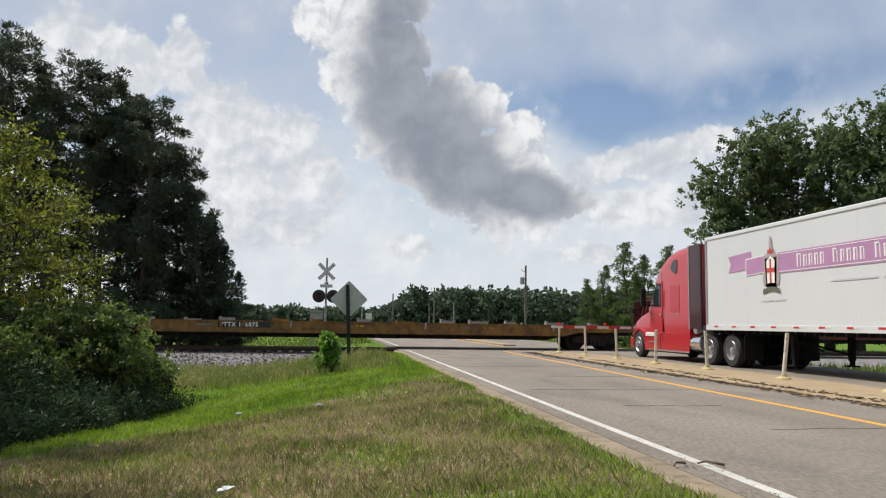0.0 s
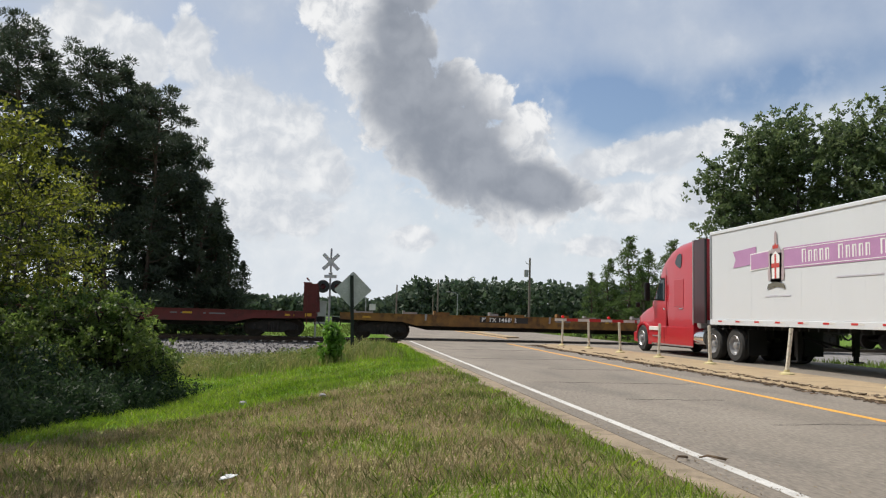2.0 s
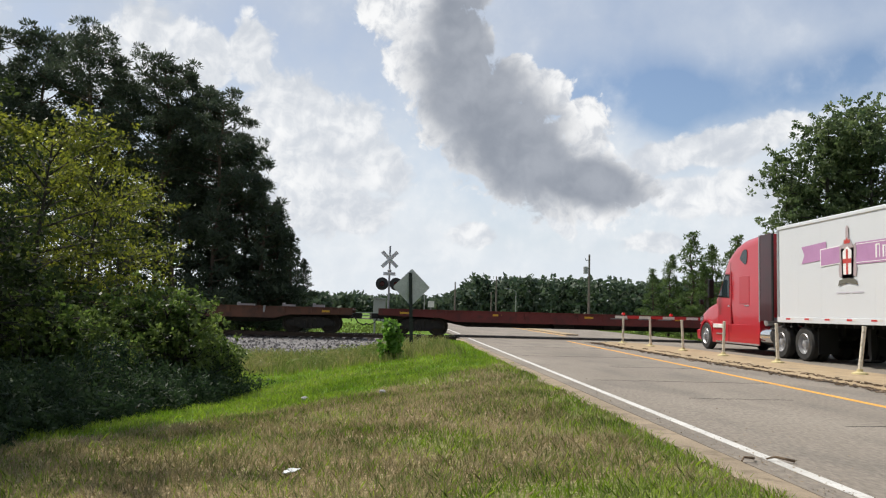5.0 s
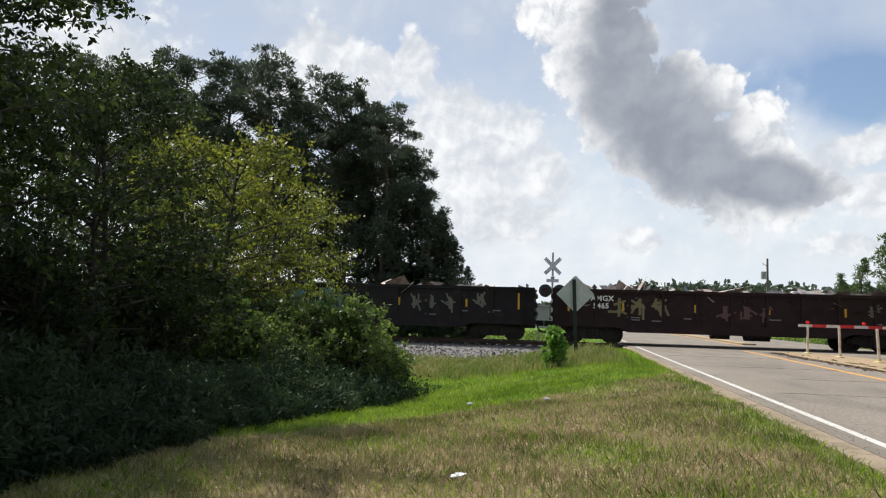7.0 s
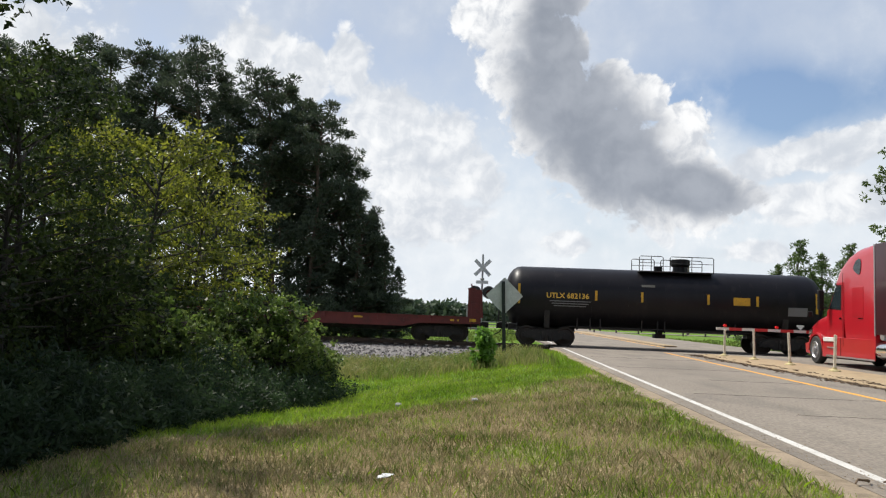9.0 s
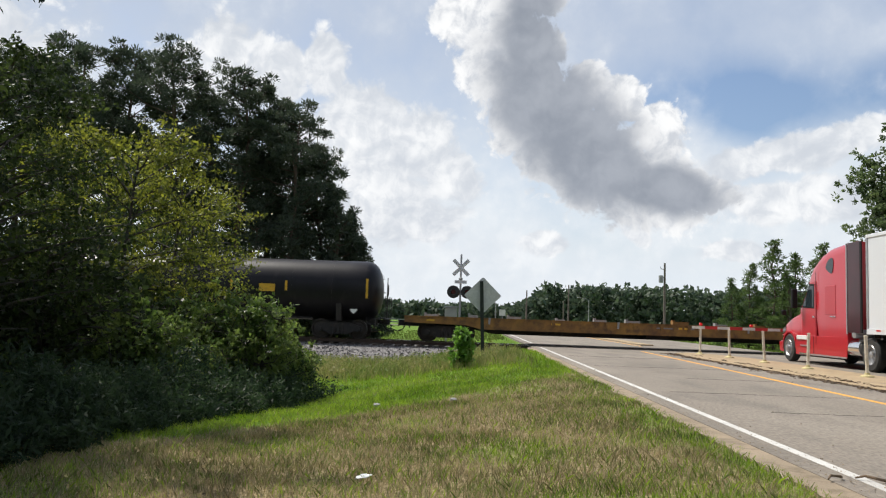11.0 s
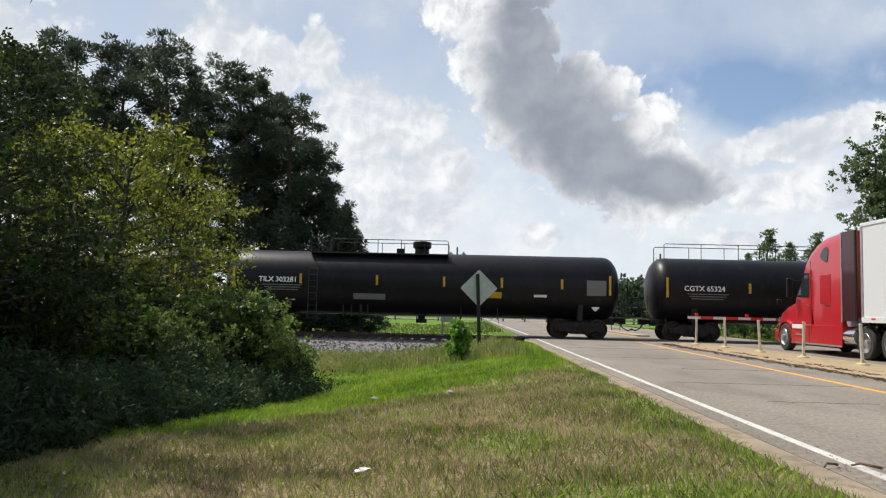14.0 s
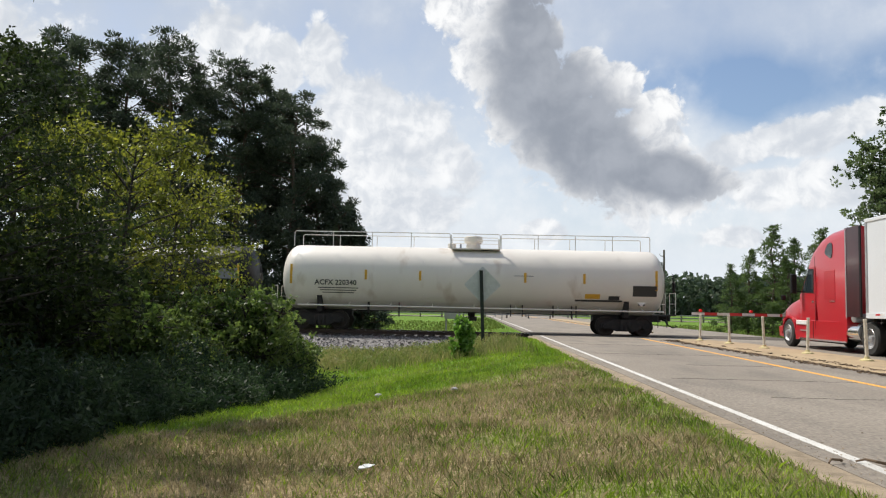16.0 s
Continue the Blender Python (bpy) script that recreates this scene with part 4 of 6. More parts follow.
    for y in (-0.98, 0.98):
        if rails == "long":
            hoop(c0, c0 + 0.6, y, zt, 1)
            hoop(c0 + 1.0, c1, y, zt - 0.06, 5)
        elif rails == "dome":
            hoop(c0, c0 + 1.1, y, zt, 2)
            hoop(c1 - 2.0, c1, y, zt, 2)
        else:
            hoop(c0, c1, y, zt, 2)
            hoop(-h + 0.6, c0 - 0.05, y, zt, 4)
            hoop(c1 + 0.05, h - 0.8, y, zt, 4)
    if rails == "long":
        ladder(car, c0 + 0.3, -R - 0.06, 0.6, zc + 0.7, rail_m)
    if side_rail:
        s = Shape()
        s.tube([(-h + 1.0, -1.62, 1.16), (h - 0.3, -1.62, 1.16)], 0.035, 8)
        for k in range(9):
            x = -h + 1.4 + k * (2 * h - 2.6) / 8
            s.tube([(x, -1.62, 1.16), (x, -1.0, 1.3)], 0.02, 6)
        part("side_handrail", s, material, car)
    pipes = Shape()
    pipes.lathe([(0.75, 0.16), (zc - R + 0.05, 0.2)], "z", 12)
    pipes.box(-0.25, 0.25, -0.25, 0.25, 0.55, 0.75)
    for k in range(8):
        x = r.uniform(-h * 0.55, h * 0.55)
        pipes.box(x - 0.025, x + 0.025, -1.1, -1.0, 0.8, 1.35)
    pipes.tube([(-h * 0.6, -1.04, 0.95), (h * 0.6, -1.04, 0.95)], 0.03, 6)
    part("underside_piping", pipes, BLACK_IRON, car)
    ys = -(R + 0.008)
    if big_strip:
        for x in (-h + 0.62, h - 0.62):
            side_mark("reflector", x, zc + 0.1, 0.11, 0.92, REFLECT, car, ys + 0.03)
    for x in strips:
        side_mark("reflector", x, zc + 0.12, 0.11, 0.46, REFLECT, car, ys)
    dz = mark_z + 0.14
    lettering("mark", mark, 0.34, mark_mat, car, pose(-h + mark_dx, -math.sqrt(R * R - dz * dz) - 0.012 - 0.14 * dz / R, zc + mark_z, 90 - math.degrees(math.asin(dz / R))), 1.0)
    for k in range(3):
        dz = mark_z - 0.14 - 0.11 * k
        side_mark("stencil", -h + mark_dx + 1.1, zc + dz, 1.9 - 0.2 * k, 0.04, MARK_GREY if material is TANK_BLACK else MARK_BLACK, car, -math.sqrt(R * R - dz * dz) - 0.008, -math.degrees(math.asin(dz / R)))
    for x, z, w, hh, m in marks:
        dy = R - math.sqrt(max(0.01, R * R - (z - zc) ** 2))
        side_mark("stencil_panel", x, z, w, hh, m, car, ys + dy - 0.004, -math.degrees(math.asin((z - zc) / R)))
    side_mark("placard_backing", h - 1.25, zc - 0.92, 0.30, 0.30, WALK_STEEL, car, -R + 0.33)
    part("placard", Shape().cbox((0, 0, 0), (0.27, 0.01, 0.27)), MARK_WHITE, car, "white diamond placard", pose(h - 1.25, -R + 0.30, zc - 0.92, 0, 45, 0))
    return car


flat_car(-12.2, 14.63, FLAT_YELLOW, "weathered ochre flat car with white chocks on its deck", "PTTX 146875", -5.2, seed=1)
flat_car(15.75, 36.3, FLAT_RED, "dull red bulkhead flat car with empty deck", "LW 620 7", -5.4, RUST_RED, blocks=False, seed=2)
flat_car(37.4, 63.4, FLAT_YELLOW, "weathered ochre flat car with grey chocks along its deck", "PTTX 146892", -5.25, seed=3)
flat_car(64.7, 91.1, FLAT_BROWN, "rust-brown flat car with chocks and hitches", None, seed=4)
flat_car(92.3, 112.2, FLAT_RED, "dark red flat car with yellow end reflectors", None, blocks=False, seed=5, deck=1.2)
gondola(113.1, 129.2, GON_BLACK, "black ribbed gondola car with graffiti and scrap load", "AMGX", "25888", 6, scrap=130, tags=((-2.6, 1.75, 1.4, 1.2, PAINT_TEAL, 2), (3.2, 1.7, 0.75, 0.7, PAINT_PALE, 3), (5.6, 1.85, 0.8, 0.8, PAINT_PALE, 1)))
gondola(130.0, 145.9, GON_BROWN, "dark brown gondola car heaped with scrap metal and tagged with graffiti", "AMGX", "5465", 7, tags=((-4.0, 1.75, 0.8, 0.95, PAINT_OCHRE, 3), (0.6, 1.6, 0.8, 0.7, PAINT_PINK, 3), (5.8, 1.8, 0.7, 0.6, PAINT_PALE, 1)))
flat_car(146.6, 167.2, FLAT_RED, "red bulkhead flat car with bare deck", "ALY 9172", -5.6, RUST_RED, blocks=False, seed=8)
tank_car(168.35, 183.1, TANK_BLACK, "black tank car with yellow reflector strips and caged hatch", "UTLX 682136", MARK_YELLOW, R=1.46, zc=2.3, dome_x=0.96, cage=(-1.16, 2.26), strips=(-3.2, -1.1, 1.9, 4.1), mark_dx=1.88, seed=9,
         marks=((3.4, 2.38, 0.75, 0.36, REFLECT), (5.9, 2.0, 0.85, 0.4, MARK_GREY), (-0.8, 2.95, 0.6, 0.12, PAINT_PALE)))
tank_car(184.6, 200.7, TANK_BLACK, "black tank car with faint graffiti on its side", "GATX 222261", MARK_GREY, R=1.46, zc=2.3, dome_x=-1.06, cage=(-2.07, 0.68), strips=(-4.1, -1.7, 1.0, 3.6), mark_dx=1.75, seed=10,
         marks=((2.7, 2.3, 0.75, 0.36, REFLECT), (-3.0, 1.75, 2.2, 0.5, PAINT_PINK)))
flat_car(201.9, 227.75, FLAT_YELLOW, "ochre yellow flat car with chocks on its deck", None, seed=11)
tank_car(228.87, 247.62, TANK_BLACK, "long black tank car with a railed top walkway", "CBTX 781605", MARK_WHITE, dome_x=0.1, cage=(-5.09, 1.39), rails="long", strips=(-5.3, -2.36, 0.59, 3.5, 6.3), mark_dx=1.7, seed=12,
         marks=((4.85, 2.15, 0.75, 0.36, REFLECT), (7.0, 2.0, 1.1, 0.12, PAINT_PALE), (8.3, 2.25, 0.85, 0.42, MARK_GREY)))
tank_car(249.2, 268.1, TANK_BLACK, "long black tank car with white stencils and top railings", "TILX 303281", MARK_WHITE, dome_x=-0.05, cage=(-5.35, 1.25), rails="long", strips=(-5.65, -2.05, 1.1, 3.8, 6.6), mark_dx=1.82, seed=13,
         marks=((3.4, 1.95, 0.8, 0.3, REFLECT), (8.2, 2.55, 0.9, 0.36, MARK_GREY), (8.2, 2.2, 0.9, 0.36, MARK_GREY), (5.6, 1.95, 0.6, 0.12, MARK_WHITE), (-2.4, 1.75, 1.5, 0.3, MARK_GREY)))
tank_car(269.5, 287.7, TANK_BLACK, "black tank car with handrails along its whole top", "CGTX 65324", MARK_WHITE, R=1.55, dome_x=-0.1, cage=(-1.5, 1.43), rails="full", strips=(-4.7, -3.0, -1.35, 1.3, 3.66, 5.7, 7.5), mark_dx=1.38, seed=14,
         marks=((4.6, 2.0, 0.8, 0.26, REFLECT), (8.0, 2.55, 0.9, 0.5, MARK_GREY), (-0.2, 2.9, 0.35, 0.12, MARK_GREY), (0.3, 1.8, 2.2, 0.16, MARK_GREY)))
tank_car(289.0, 307.3, TANK_WHITE, "dirty white tank car with handrails, last of the train", "ACFX 220340", MARK_BLACK, R=1.56, zc=2.5, dome_x=0.03, cage=(-1.03, 1.29), rails="full", strips=(-5.0, -2.45, 2.46, 5.2), mark_dx=1.74, mark_z=-0.38, side_rail=True, seed=15,
         marks=((8.0, 2.1, 1.1, 0.5, MARK_BLACK), (5.9, 1.62, 2.2, 0.1, MARK_BLACK), (5.6, 1.82, 0.7, 0.24, REFLECT), (6.6, 1.76, 0.5, 0.2, MARK_BLACK), (2.4, 2.7, 0.9, 0.03, MARK_GREY)))


def motions():
    """The train runs through at one speed, its wheels turning."""
    for car, mid in train:
        walk(car, [(t, pose(mid - SPEED * t, TRACK_Y, 0)) for t in (0, 4, 8, 12, 16)])
    turn = -math.degrees(SPEED / WHEEL_R) / FPS
    for w in wheelsets:
        p = w.matrix_basis.translation.copy()
        walk(w, [(k / FPS, pose(p.x, 0, p.z, 0, turn * k, 0)) for k in range(16 * FPS + 1)])


# ---- the lorry ----
def road_wheel(parent, x, y, r=0.51, w=0.28, dual=False, side=-1):
    """A tyre on a bright rim; side -1 faces the verge."""
    hub = part("wheel", Shape().lathe([(-w / 2, r * 0.60), (-w / 2, r - 0.05), (-w / 2 + 0.05, r), (w / 2 - 0.05, r), (w / 2, r - 0.05), (w / 2, r * 0.60), (-w / 2, r * 0.60)], "x", 28), RUBBER, parent, at=pose(x, y, r), smooth=True)
    o = side * w / 2
    d = side * (-0.11 if dual else -0.03)
    rim = Shape().lathe([(o, r * 0.60), (o + side * 0.012, r * 0.58), (o + d, r * 0.52), (o + d, r * 0.22), (o + d + side * 0.10, r * 0.2), (o + d + side * 0.12, 0.01)], "x", 28, cap=False)
    rim_ob = part("rim", rim, ALU, hub, smooth=True)
    for k in range(10):
        a = 2 * math.pi * k / 10
        part("lug_nut", Shape().lathe([(o + d, 0.022), (o + d + side * 0.05, 0.02)], "x", 6, (0, math.cos(a) * r * 0.33, math.sin(a) * r * 0.33)), CHROME, rim_ob) if not dual and k < 10 else None
    if dual:
        part("inner_tyre", Shape().lathe([(-w / 2, r * 0.60), (-w / 2, r - 0.05), (-w / 2 + 0.05, r), (w / 2 - 0.05, r), (w / 2, r - 0.05), (w / 2, r * 0.60), (-w / 2, r * 0.60)], "x", 24, (-side * (w + 0.05), 0, 0)), RUBBER, hub, smooth=True)
    return hub


def build_tractor():
    t = thing("semi_tractor", "glossy red sleeper-cab semi tractor waiting at the crossing", "truck", at=pose(13.27, 28.5, 0))
    # hood, cab and sleeper: rings across the width, from the nose to the back
    def ring(y, half, z0, z1, r=0.18):
        o = []
        for cx, cz, a0 in ((half - r, z1 - r, 0), (-half + r, z1 - r, 90)):
            for k in range(5):
                a = radians(a0 + k * 22.5)
                o.append(Vector((cx + r * math.cos(a), y, cz + r * math.sin(a))))
        o += [Vector((-half, y, z0)), Vector((half, y, z0))]
        return o

    hood = Shape().rings([ring(1.62, 0.72, 0.55, 1.15, 0.2), ring(1.50, 0.95, 0.52, 1.30, 0.22), ring(1.2, 1.06, 0.95, 1.47, 0.25), ring(0.7, 1.10, 1.0, 1.66, 0.28), ring(-0.35, 1.13, 1.0, 1.90, 0.3)])
    part("hood", hood, TRUCK_RED, t, smooth=True)
    cab = Shape().rings([ring(-0.32, 1.14, 0.95, 1.98, 0.1), ring(-0.55, 1.16, 0.62, 2.12, 0.12), ring(-1.18, 1.19, 0.62, 2.92, 0.2), ring(-1.75, 1.22, 0.62, 3.02, 0.2)])
    part("cab", cab, TRUCK_RED, t, smooth=True)
    sleeper = Shape().rings([ring(-1.05, 1.14, 2.72, 2.95, 0.1), ring(-1.22, 1.17, 2.72, 3.28, 0.3), ring(-1.5, 1.20, 2.70, 3.58, 0.4), ring(-2.0, 1.22, 0.62, 3.84, 0.42), ring(-2.6, 1.24, 0.62, 3.98, 0.4), ring(-3.95, 1.25, 0.62, 4.06, 0.35)])
    part("sleeper", sleeper, TRUCK_RED, t, smooth=True)
    for side in (-1, 1):
        x = side * 1.25
        part("side_extender", Shape().box(min(x, x - side * 0.04), max(x, x - side * 0.04), -4.85, -3.97, 1.15, 3.98), TRUCK_MAROON, t, bevel=0.01)
        part("extender_trim", Shape().box(min(x, x + side * 0.012), max(x, x + side * 0.012), -3.97, -3.90, 1.1, 3.98), ALU, t)
        part("extender_seal", Shape().box(min(x, x + side * 0.02), max(x, x + side * 0.02), -4.88, -4.78, 1.15, 3.95), TRUCK_BLACK, t)
        # fairing under the cab, steps and tank
        skirt = part("skirt", Shape().prism([(-0.2, 1.0), (-3.9, 1.0), (-3.9, 0.32), (-0.15, 0.30)], min(x * 0.97, x), max(x * 0.97, x), "x"), TRUCK_RED, t, bevel=0.012)
        part("step", Shape().box(min(x, x + side * 0.05), max(x, x + side * 0.05), -1.35, -0.6, 0.32, 0.38), CHROME, skirt)
        part("skirt_trim", Shape().box(min(x, x + side * 0.01), max(x, x + side * 0.01), -3.9, -0.5, 0.32, 0.37), ALU, skirt)
        part("skirt_seam", Shape().box(min(x, x + side * 0.006), max(x, x + side * 0.006), -1.62, -1.59, 0.38, 0.98), TRUCK_BLACK, skirt)
        part("tool_box", Shape().box(min(x * 0.93, x + side * 0.04), max(x * 0.93, x + side * 0.04), -1.15, -0.30, 0.84, 0.99), GATE_WHITE, skirt, bevel=0.015)
        part("step", Shape().box(min(x, x + side * 0.03), max(x, x + side * 0.03), -1.35, -0.6, 0.62, 0.66), ALU, skirt)
        # fender round the front wheel
        f = Shape()
        outer = [(0.55 + 0.62 * math.cos(radians(a)), 0.52 + 0.62 * math.sin(radians(a))) for a in range(-5, 186, 12)]
        inner = [(0.55 + 0.55 * math.cos(radians(a)), 0.52 + 0.55 * math.sin(radians(a))) for a in range(185, -6, -12)]
        f.prism(outer + inner, min(side * 0.85, side * 1.2), max(side * 0.85, side * 1.2), "x")
        part("fender", f, TRUCK_RED, t)
        part("headlamp", Shape().prism([(1.46, 0.95), (1.1, 1.12), (1.08, 1.32), (1.38, 1.22)], min(side * 0.98, side * 1.075), max(side * 0.98, side * 1.075), "x"), CHROME, t)
        # door, its window and handle; sleeper window and hatch
        door = part("door", Shape().prism([(-0.62, 0.7), (-1.72, 0.7), (-1.72, 2.9), (-1.3, 2.85), (-0.66, 2.05)], min(x * 0.97, x * 0.985), max(x * 0.97, x * 0.985), "x"), TRUCK_RED, t, bevel=0.01)
        part("side_window", Shape().prism([(-0.72, 2.02), (-1.55, 1.98), (-1.58, 2.72), (-1.3, 2.74)], min(x * 0.975, x * 0.99), max(x * 0.975, x * 0.99), "x"), DARK_GLASS, door)
        part("window_seal", Shape().prism([(-0.66, 1.98), (-1.62, 1.93), (-1.65, 2.79), (-1.27, 2.81)], min(x * 0.972, x * 0.986), max(x * 0.972, x * 0.986), "x"), TRUCK_BLACK, door)
        part("handle", Shape().box(min(x * 0.985, x * 1.0), max(x * 0.985, x * 1.0), -1.66, -1.50, 1.62, 1.68), CHROME, door)
        part("sleeper_window", Shape().prism([(-2.52, 3.30), (-2.58, 3.40), (-2.74, 3.55), (-2.92, 3.60), (-3.03, 3.57), (-3.07, 3.47), (-3.05, 3.28), (-3.0, 3.12), (-2.92, 3.08), (-2.80, 3.12), (-2.60, 3.22)], min(x * 0.99, x * 1.008), max(x * 0.99, x * 1.008), "x"), DARK_GLASS, t)
        hatch = part("side_hatch", Shape().prism([(-2.45, 1.72), (-3.2, 1.72), (-3.2, 2.68), (-2.45, 2.68)], min(x * 0.99, x * 1.004), max(x * 0.99, x * 1.004), "x"), TRUCK_RED, t, bevel=0.006)
        part("hatch_handle", Shape().box(min(x, x * 1.016), max(x, x * 1.016), -3.2, -2.85, 1.64, 1.67), CHROME, hatch)
        part("panel_seam", Shape().box(min(x, x * 1.004), max(x, x * 1.004), -1.79, -1.77, 0.7, 3.2), TRUCK_BLACK, t)
        # mirror on its arms
        mx = side * 1.5
        mirror = part("mirror", Shape().box(mx - 0.10, mx + 0.10, -0.70, -0.55, 1.95, 2.65), TRUCK_BLACK, t, bevel=0.03)
        part("mirror_arm", Shape().tube([(side * 1.15, -0.75, 2.55), (mx, -0.65, 2.55)], 0.02, 6).tube([(side * 1.15, -0.6, 2.02), (mx, -0.65, 2.02)], 0.02, 6), TRUCK_BLACK, mirror)
        hm = part("hood_mirror", Shape().box(side * 1.28 - 0.09, side * 1.28 + 0.09, 0.75, 0.85, 1.72, 1.92), TRUCK_BLACK, t, bevel=0.03)
        part("mirror_stalk", Shape().tube([(side * 1.05, 0.7, 1.55), (side * 1.28, 0.8, 1.8)], 0.014, 6), TRUCK_BLACK, hm)
        part("fuel_tank", Shape().lathe([(-3.9, 0.05), (-3.88, 0.3), (-4.62, 0.3), (-4.66, 0.05)], "y", 20, (side * 0.95, 0, 0.68)), CHROME, t, smooth=True)
        road_wheel(t, side * 1.07, 0.55, side=side)
        for y in (-5.2, -6.55):
            road_wheel(t, side * 1.06, y, w=0.27, dual=True, side=side)
        part("mud_flap", Shape().box(side * 0.9 - 0.3, side * 0.9 + 0.3, -7.35, -7.33, 0.25, 1.0), TRUCK_BLACK, t)
    part("windscreen", Shape().prism([(-0.34, 2.0), (-0.40, 2.0), (-1.14, 2.86), (-1.08, 2.88)], -1.0, 1.0, "x"), DARK_GLASS, t)
    part("sun_visor", Shape().prism([(-0.95, 2.78), (-1.2, 2.95), (-1.2, 2.99), (-0.92, 2.84)], -1.12, 1.12, "x"), TRUCK_BLACK, t)
    part("bumper", Shape().prism([(1.2, 0.32), (1.6, 0.36), (1.66, 0.72), (1.4, 0.76)], -1.12, 1.12, "x"), TRUCK_RED, t, bevel=0.03)
    part("grille", Shape().box(-0.55, 0.55, 1.6, 1.635, 0.6, 1.08), CHROME, t)
    ch = Shape().box(-0.45, -0.35, -7.3, 1.3, 0.75, 1.0).box(0.35, 0.45, -7.3, 1.3, 0.75, 1.0).box(-0.5, 0.5, -6.5, -5.2, 1.0, 1.12)
    ch.lathe([(-0.9, 0.12), (0.9, 0.12)], "x", 10, (0, -5.2, 0.51)).lathe([(-0.9, 0.12), (0.9, 0.12)], "x", 10, (0, -6.55, 0.51)).lathe([(-0.9, 0.08), (0.9, 0.08)], "x", 10, (0, 0.55, 0.48))
    part("chassis", ch, TRUCK_BLACK, t)
    part("air_tank", Shape().lathe([(-0.5, 0.03), (-0.47, 0.14), (0.47, 0.14), (0.5, 0.03)], "x", 12, (-0.75, -4.3, 1.12)), ALU, t, smooth=True)


def build_trailer():
    """A 16 m dry van, its nose over the drive axles."""
    x0, x1, yf, yb, z0, z1 = 12.0, 14.6, 23.3, 7.15, 1.12, 4.12
    t = thing("semi_trailer", "white box semi trailer with a mauve banner and an emblem", "trailer", at=pose(0, 0, 0))
    part("box_body", Shape().box(x0, x1, yb, yf, z0 + 0.16, z1 - 0.06), TRAILER_WHITE, t, bevel=0.02)
    part("bottom_rail", Shape().box(x0 - 0.025, x1 + 0.025, yb, yf, z0, z0 + 0.17), TRAILER_WHITE, t, bevel=0.008)
    part("top_rail", Shape().box(x0 - 0.025, x1 + 0.025, yb, yf + 0.02, z1 - 0.12, z1), TRAILER_WHITE, t, bevel=0.02)
    part("nose_post", Shape().box(x0 - 0.02, x0 + 0.1, yf - 0.1, yf + 0.02, z0, z1 - 0.1), ALU, t, bevel=0.01)
    for i in range(12):
        y = yf - 1.22 * (i + 1)
        part("panel_seam", Shape().box(x0 - 0.0015, x0 + 0.004, y - 0.012, y + 0.012, z0 + 0.18, z1 - 0.13), TRAILER_WHITE, t)
    for i in range(14):
        y = yf - 0.55 - i * 1.05
        part("red_reflector", Shape().box(x0 - 0.030, x0 - 0.02, y - 0.24, y, z0 + 0.09, z0 + 0.14), GATE_RED, t)
        part("white_reflector", Shape().box(x0 - 0.030, x0 - 0.02, y - 0.46, y - 0.245, z0 + 0.09, z0 + 0.14), GATE_WHITE, t)
    xs = x0 - 0.008

    def flag(name, o, m, d=0.0):
        return part(name, Shape().prism([(a, b) for a, b in o], xs - d - 0.004, xs - d, "x"), m, t)

    # banner: a swallow-tail, a fold and a long band with bars where the wording runs
    flag("banner_tail", [(21.85, 2.86), (21.70, 3.11), (21.85, 3.36), (20.55, 3.42), (20.55, 2.92)], PURPLE)
    flag("banner_fold", [(20.85, 2.72), (19.9, 2.76), (19.9, 3.26), (20.85, 3.22)], MARK_WHITE, 0.004)
    flag("banner_fold", [(20.81, 2.75), (19.9, 2.79), (19.9, 3.23), (20.81, 3.19)], PURPLE, 0.008)
    flag("banner_band", [(19.2, 2.70), (8.6, 2.70), (8.6, 3.27), (19.2, 3.27)], PURPLE)
    for z in (2.735, 3.215):
        flag("banner_piping", [(19.15, z), (8.6, z), (8.6, z + 0.018), (19.15, z + 0.018)], MARK_WHITE, 0.004)
    y = 18.35
    for word in (5, 5, 7):
        for k in range(word):
            w, top_z = (0.24, 3.17) if k == 0 else (0.19, 3.12)
            letter = flag("letter_bar", [(y, 2.82), (y - 0.055, 2.82), (y - 0.055, top_z), (y, top_z)], MARK_WHITE, 0.005)
            for o in ([(y - w * 0.62, 2.82), (y - w * 0.62 - 0.03, 2.82), (y - w * 0.62 - 0.03, top_z), (y - w * 0.62, top_z)], [(y, top_z - 0.035), (y - w * 0.7, top_z - 0.035), (y - w * 0.7, top_z), (y, top_z)]):
                part("letter_stroke", Shape().prism(o, xs - 0.0095, xs - 0.0055, "x"), MARK_WHITE, letter)
            y -= w + 0.04
        y -= 0.26
    for k, (a, b, z) in enumerate(((17.0, 15.4, 2.36), (15.2, 14.7, 2.36), (20.1, 19.5, 1.95), (19.4, 18.9, 1.95))):
        flag("script_bar", [(a, z), (b, z), (b - 0.05, z + 0.035), (a - 0.05, z + 0.035)], SCRIPT if k < 2 else SCRIPT)
    # emblem: finial, shield with a red cross, scroll below
        flag("emblem", [(19.78, 2.35), (19.83, 3.15), (19.25, 3.15), (19.30, 2.35)], EMBLEM_GOLD, 0.012)
    flag("emblem_mantle", [(19.83, 3.154), (19.66, 3.40), (19.42, 3.40), (19.25, 3.154)], EMBLEM_GOLD, 0.012)
    flag("emblem_finial", [(19.61, 3.404), (19.60, 3.70), (19.54, 3.78), (19.48, 3.70), (19.47, 3.404)], EMBLEM_GOLD, 0.012)
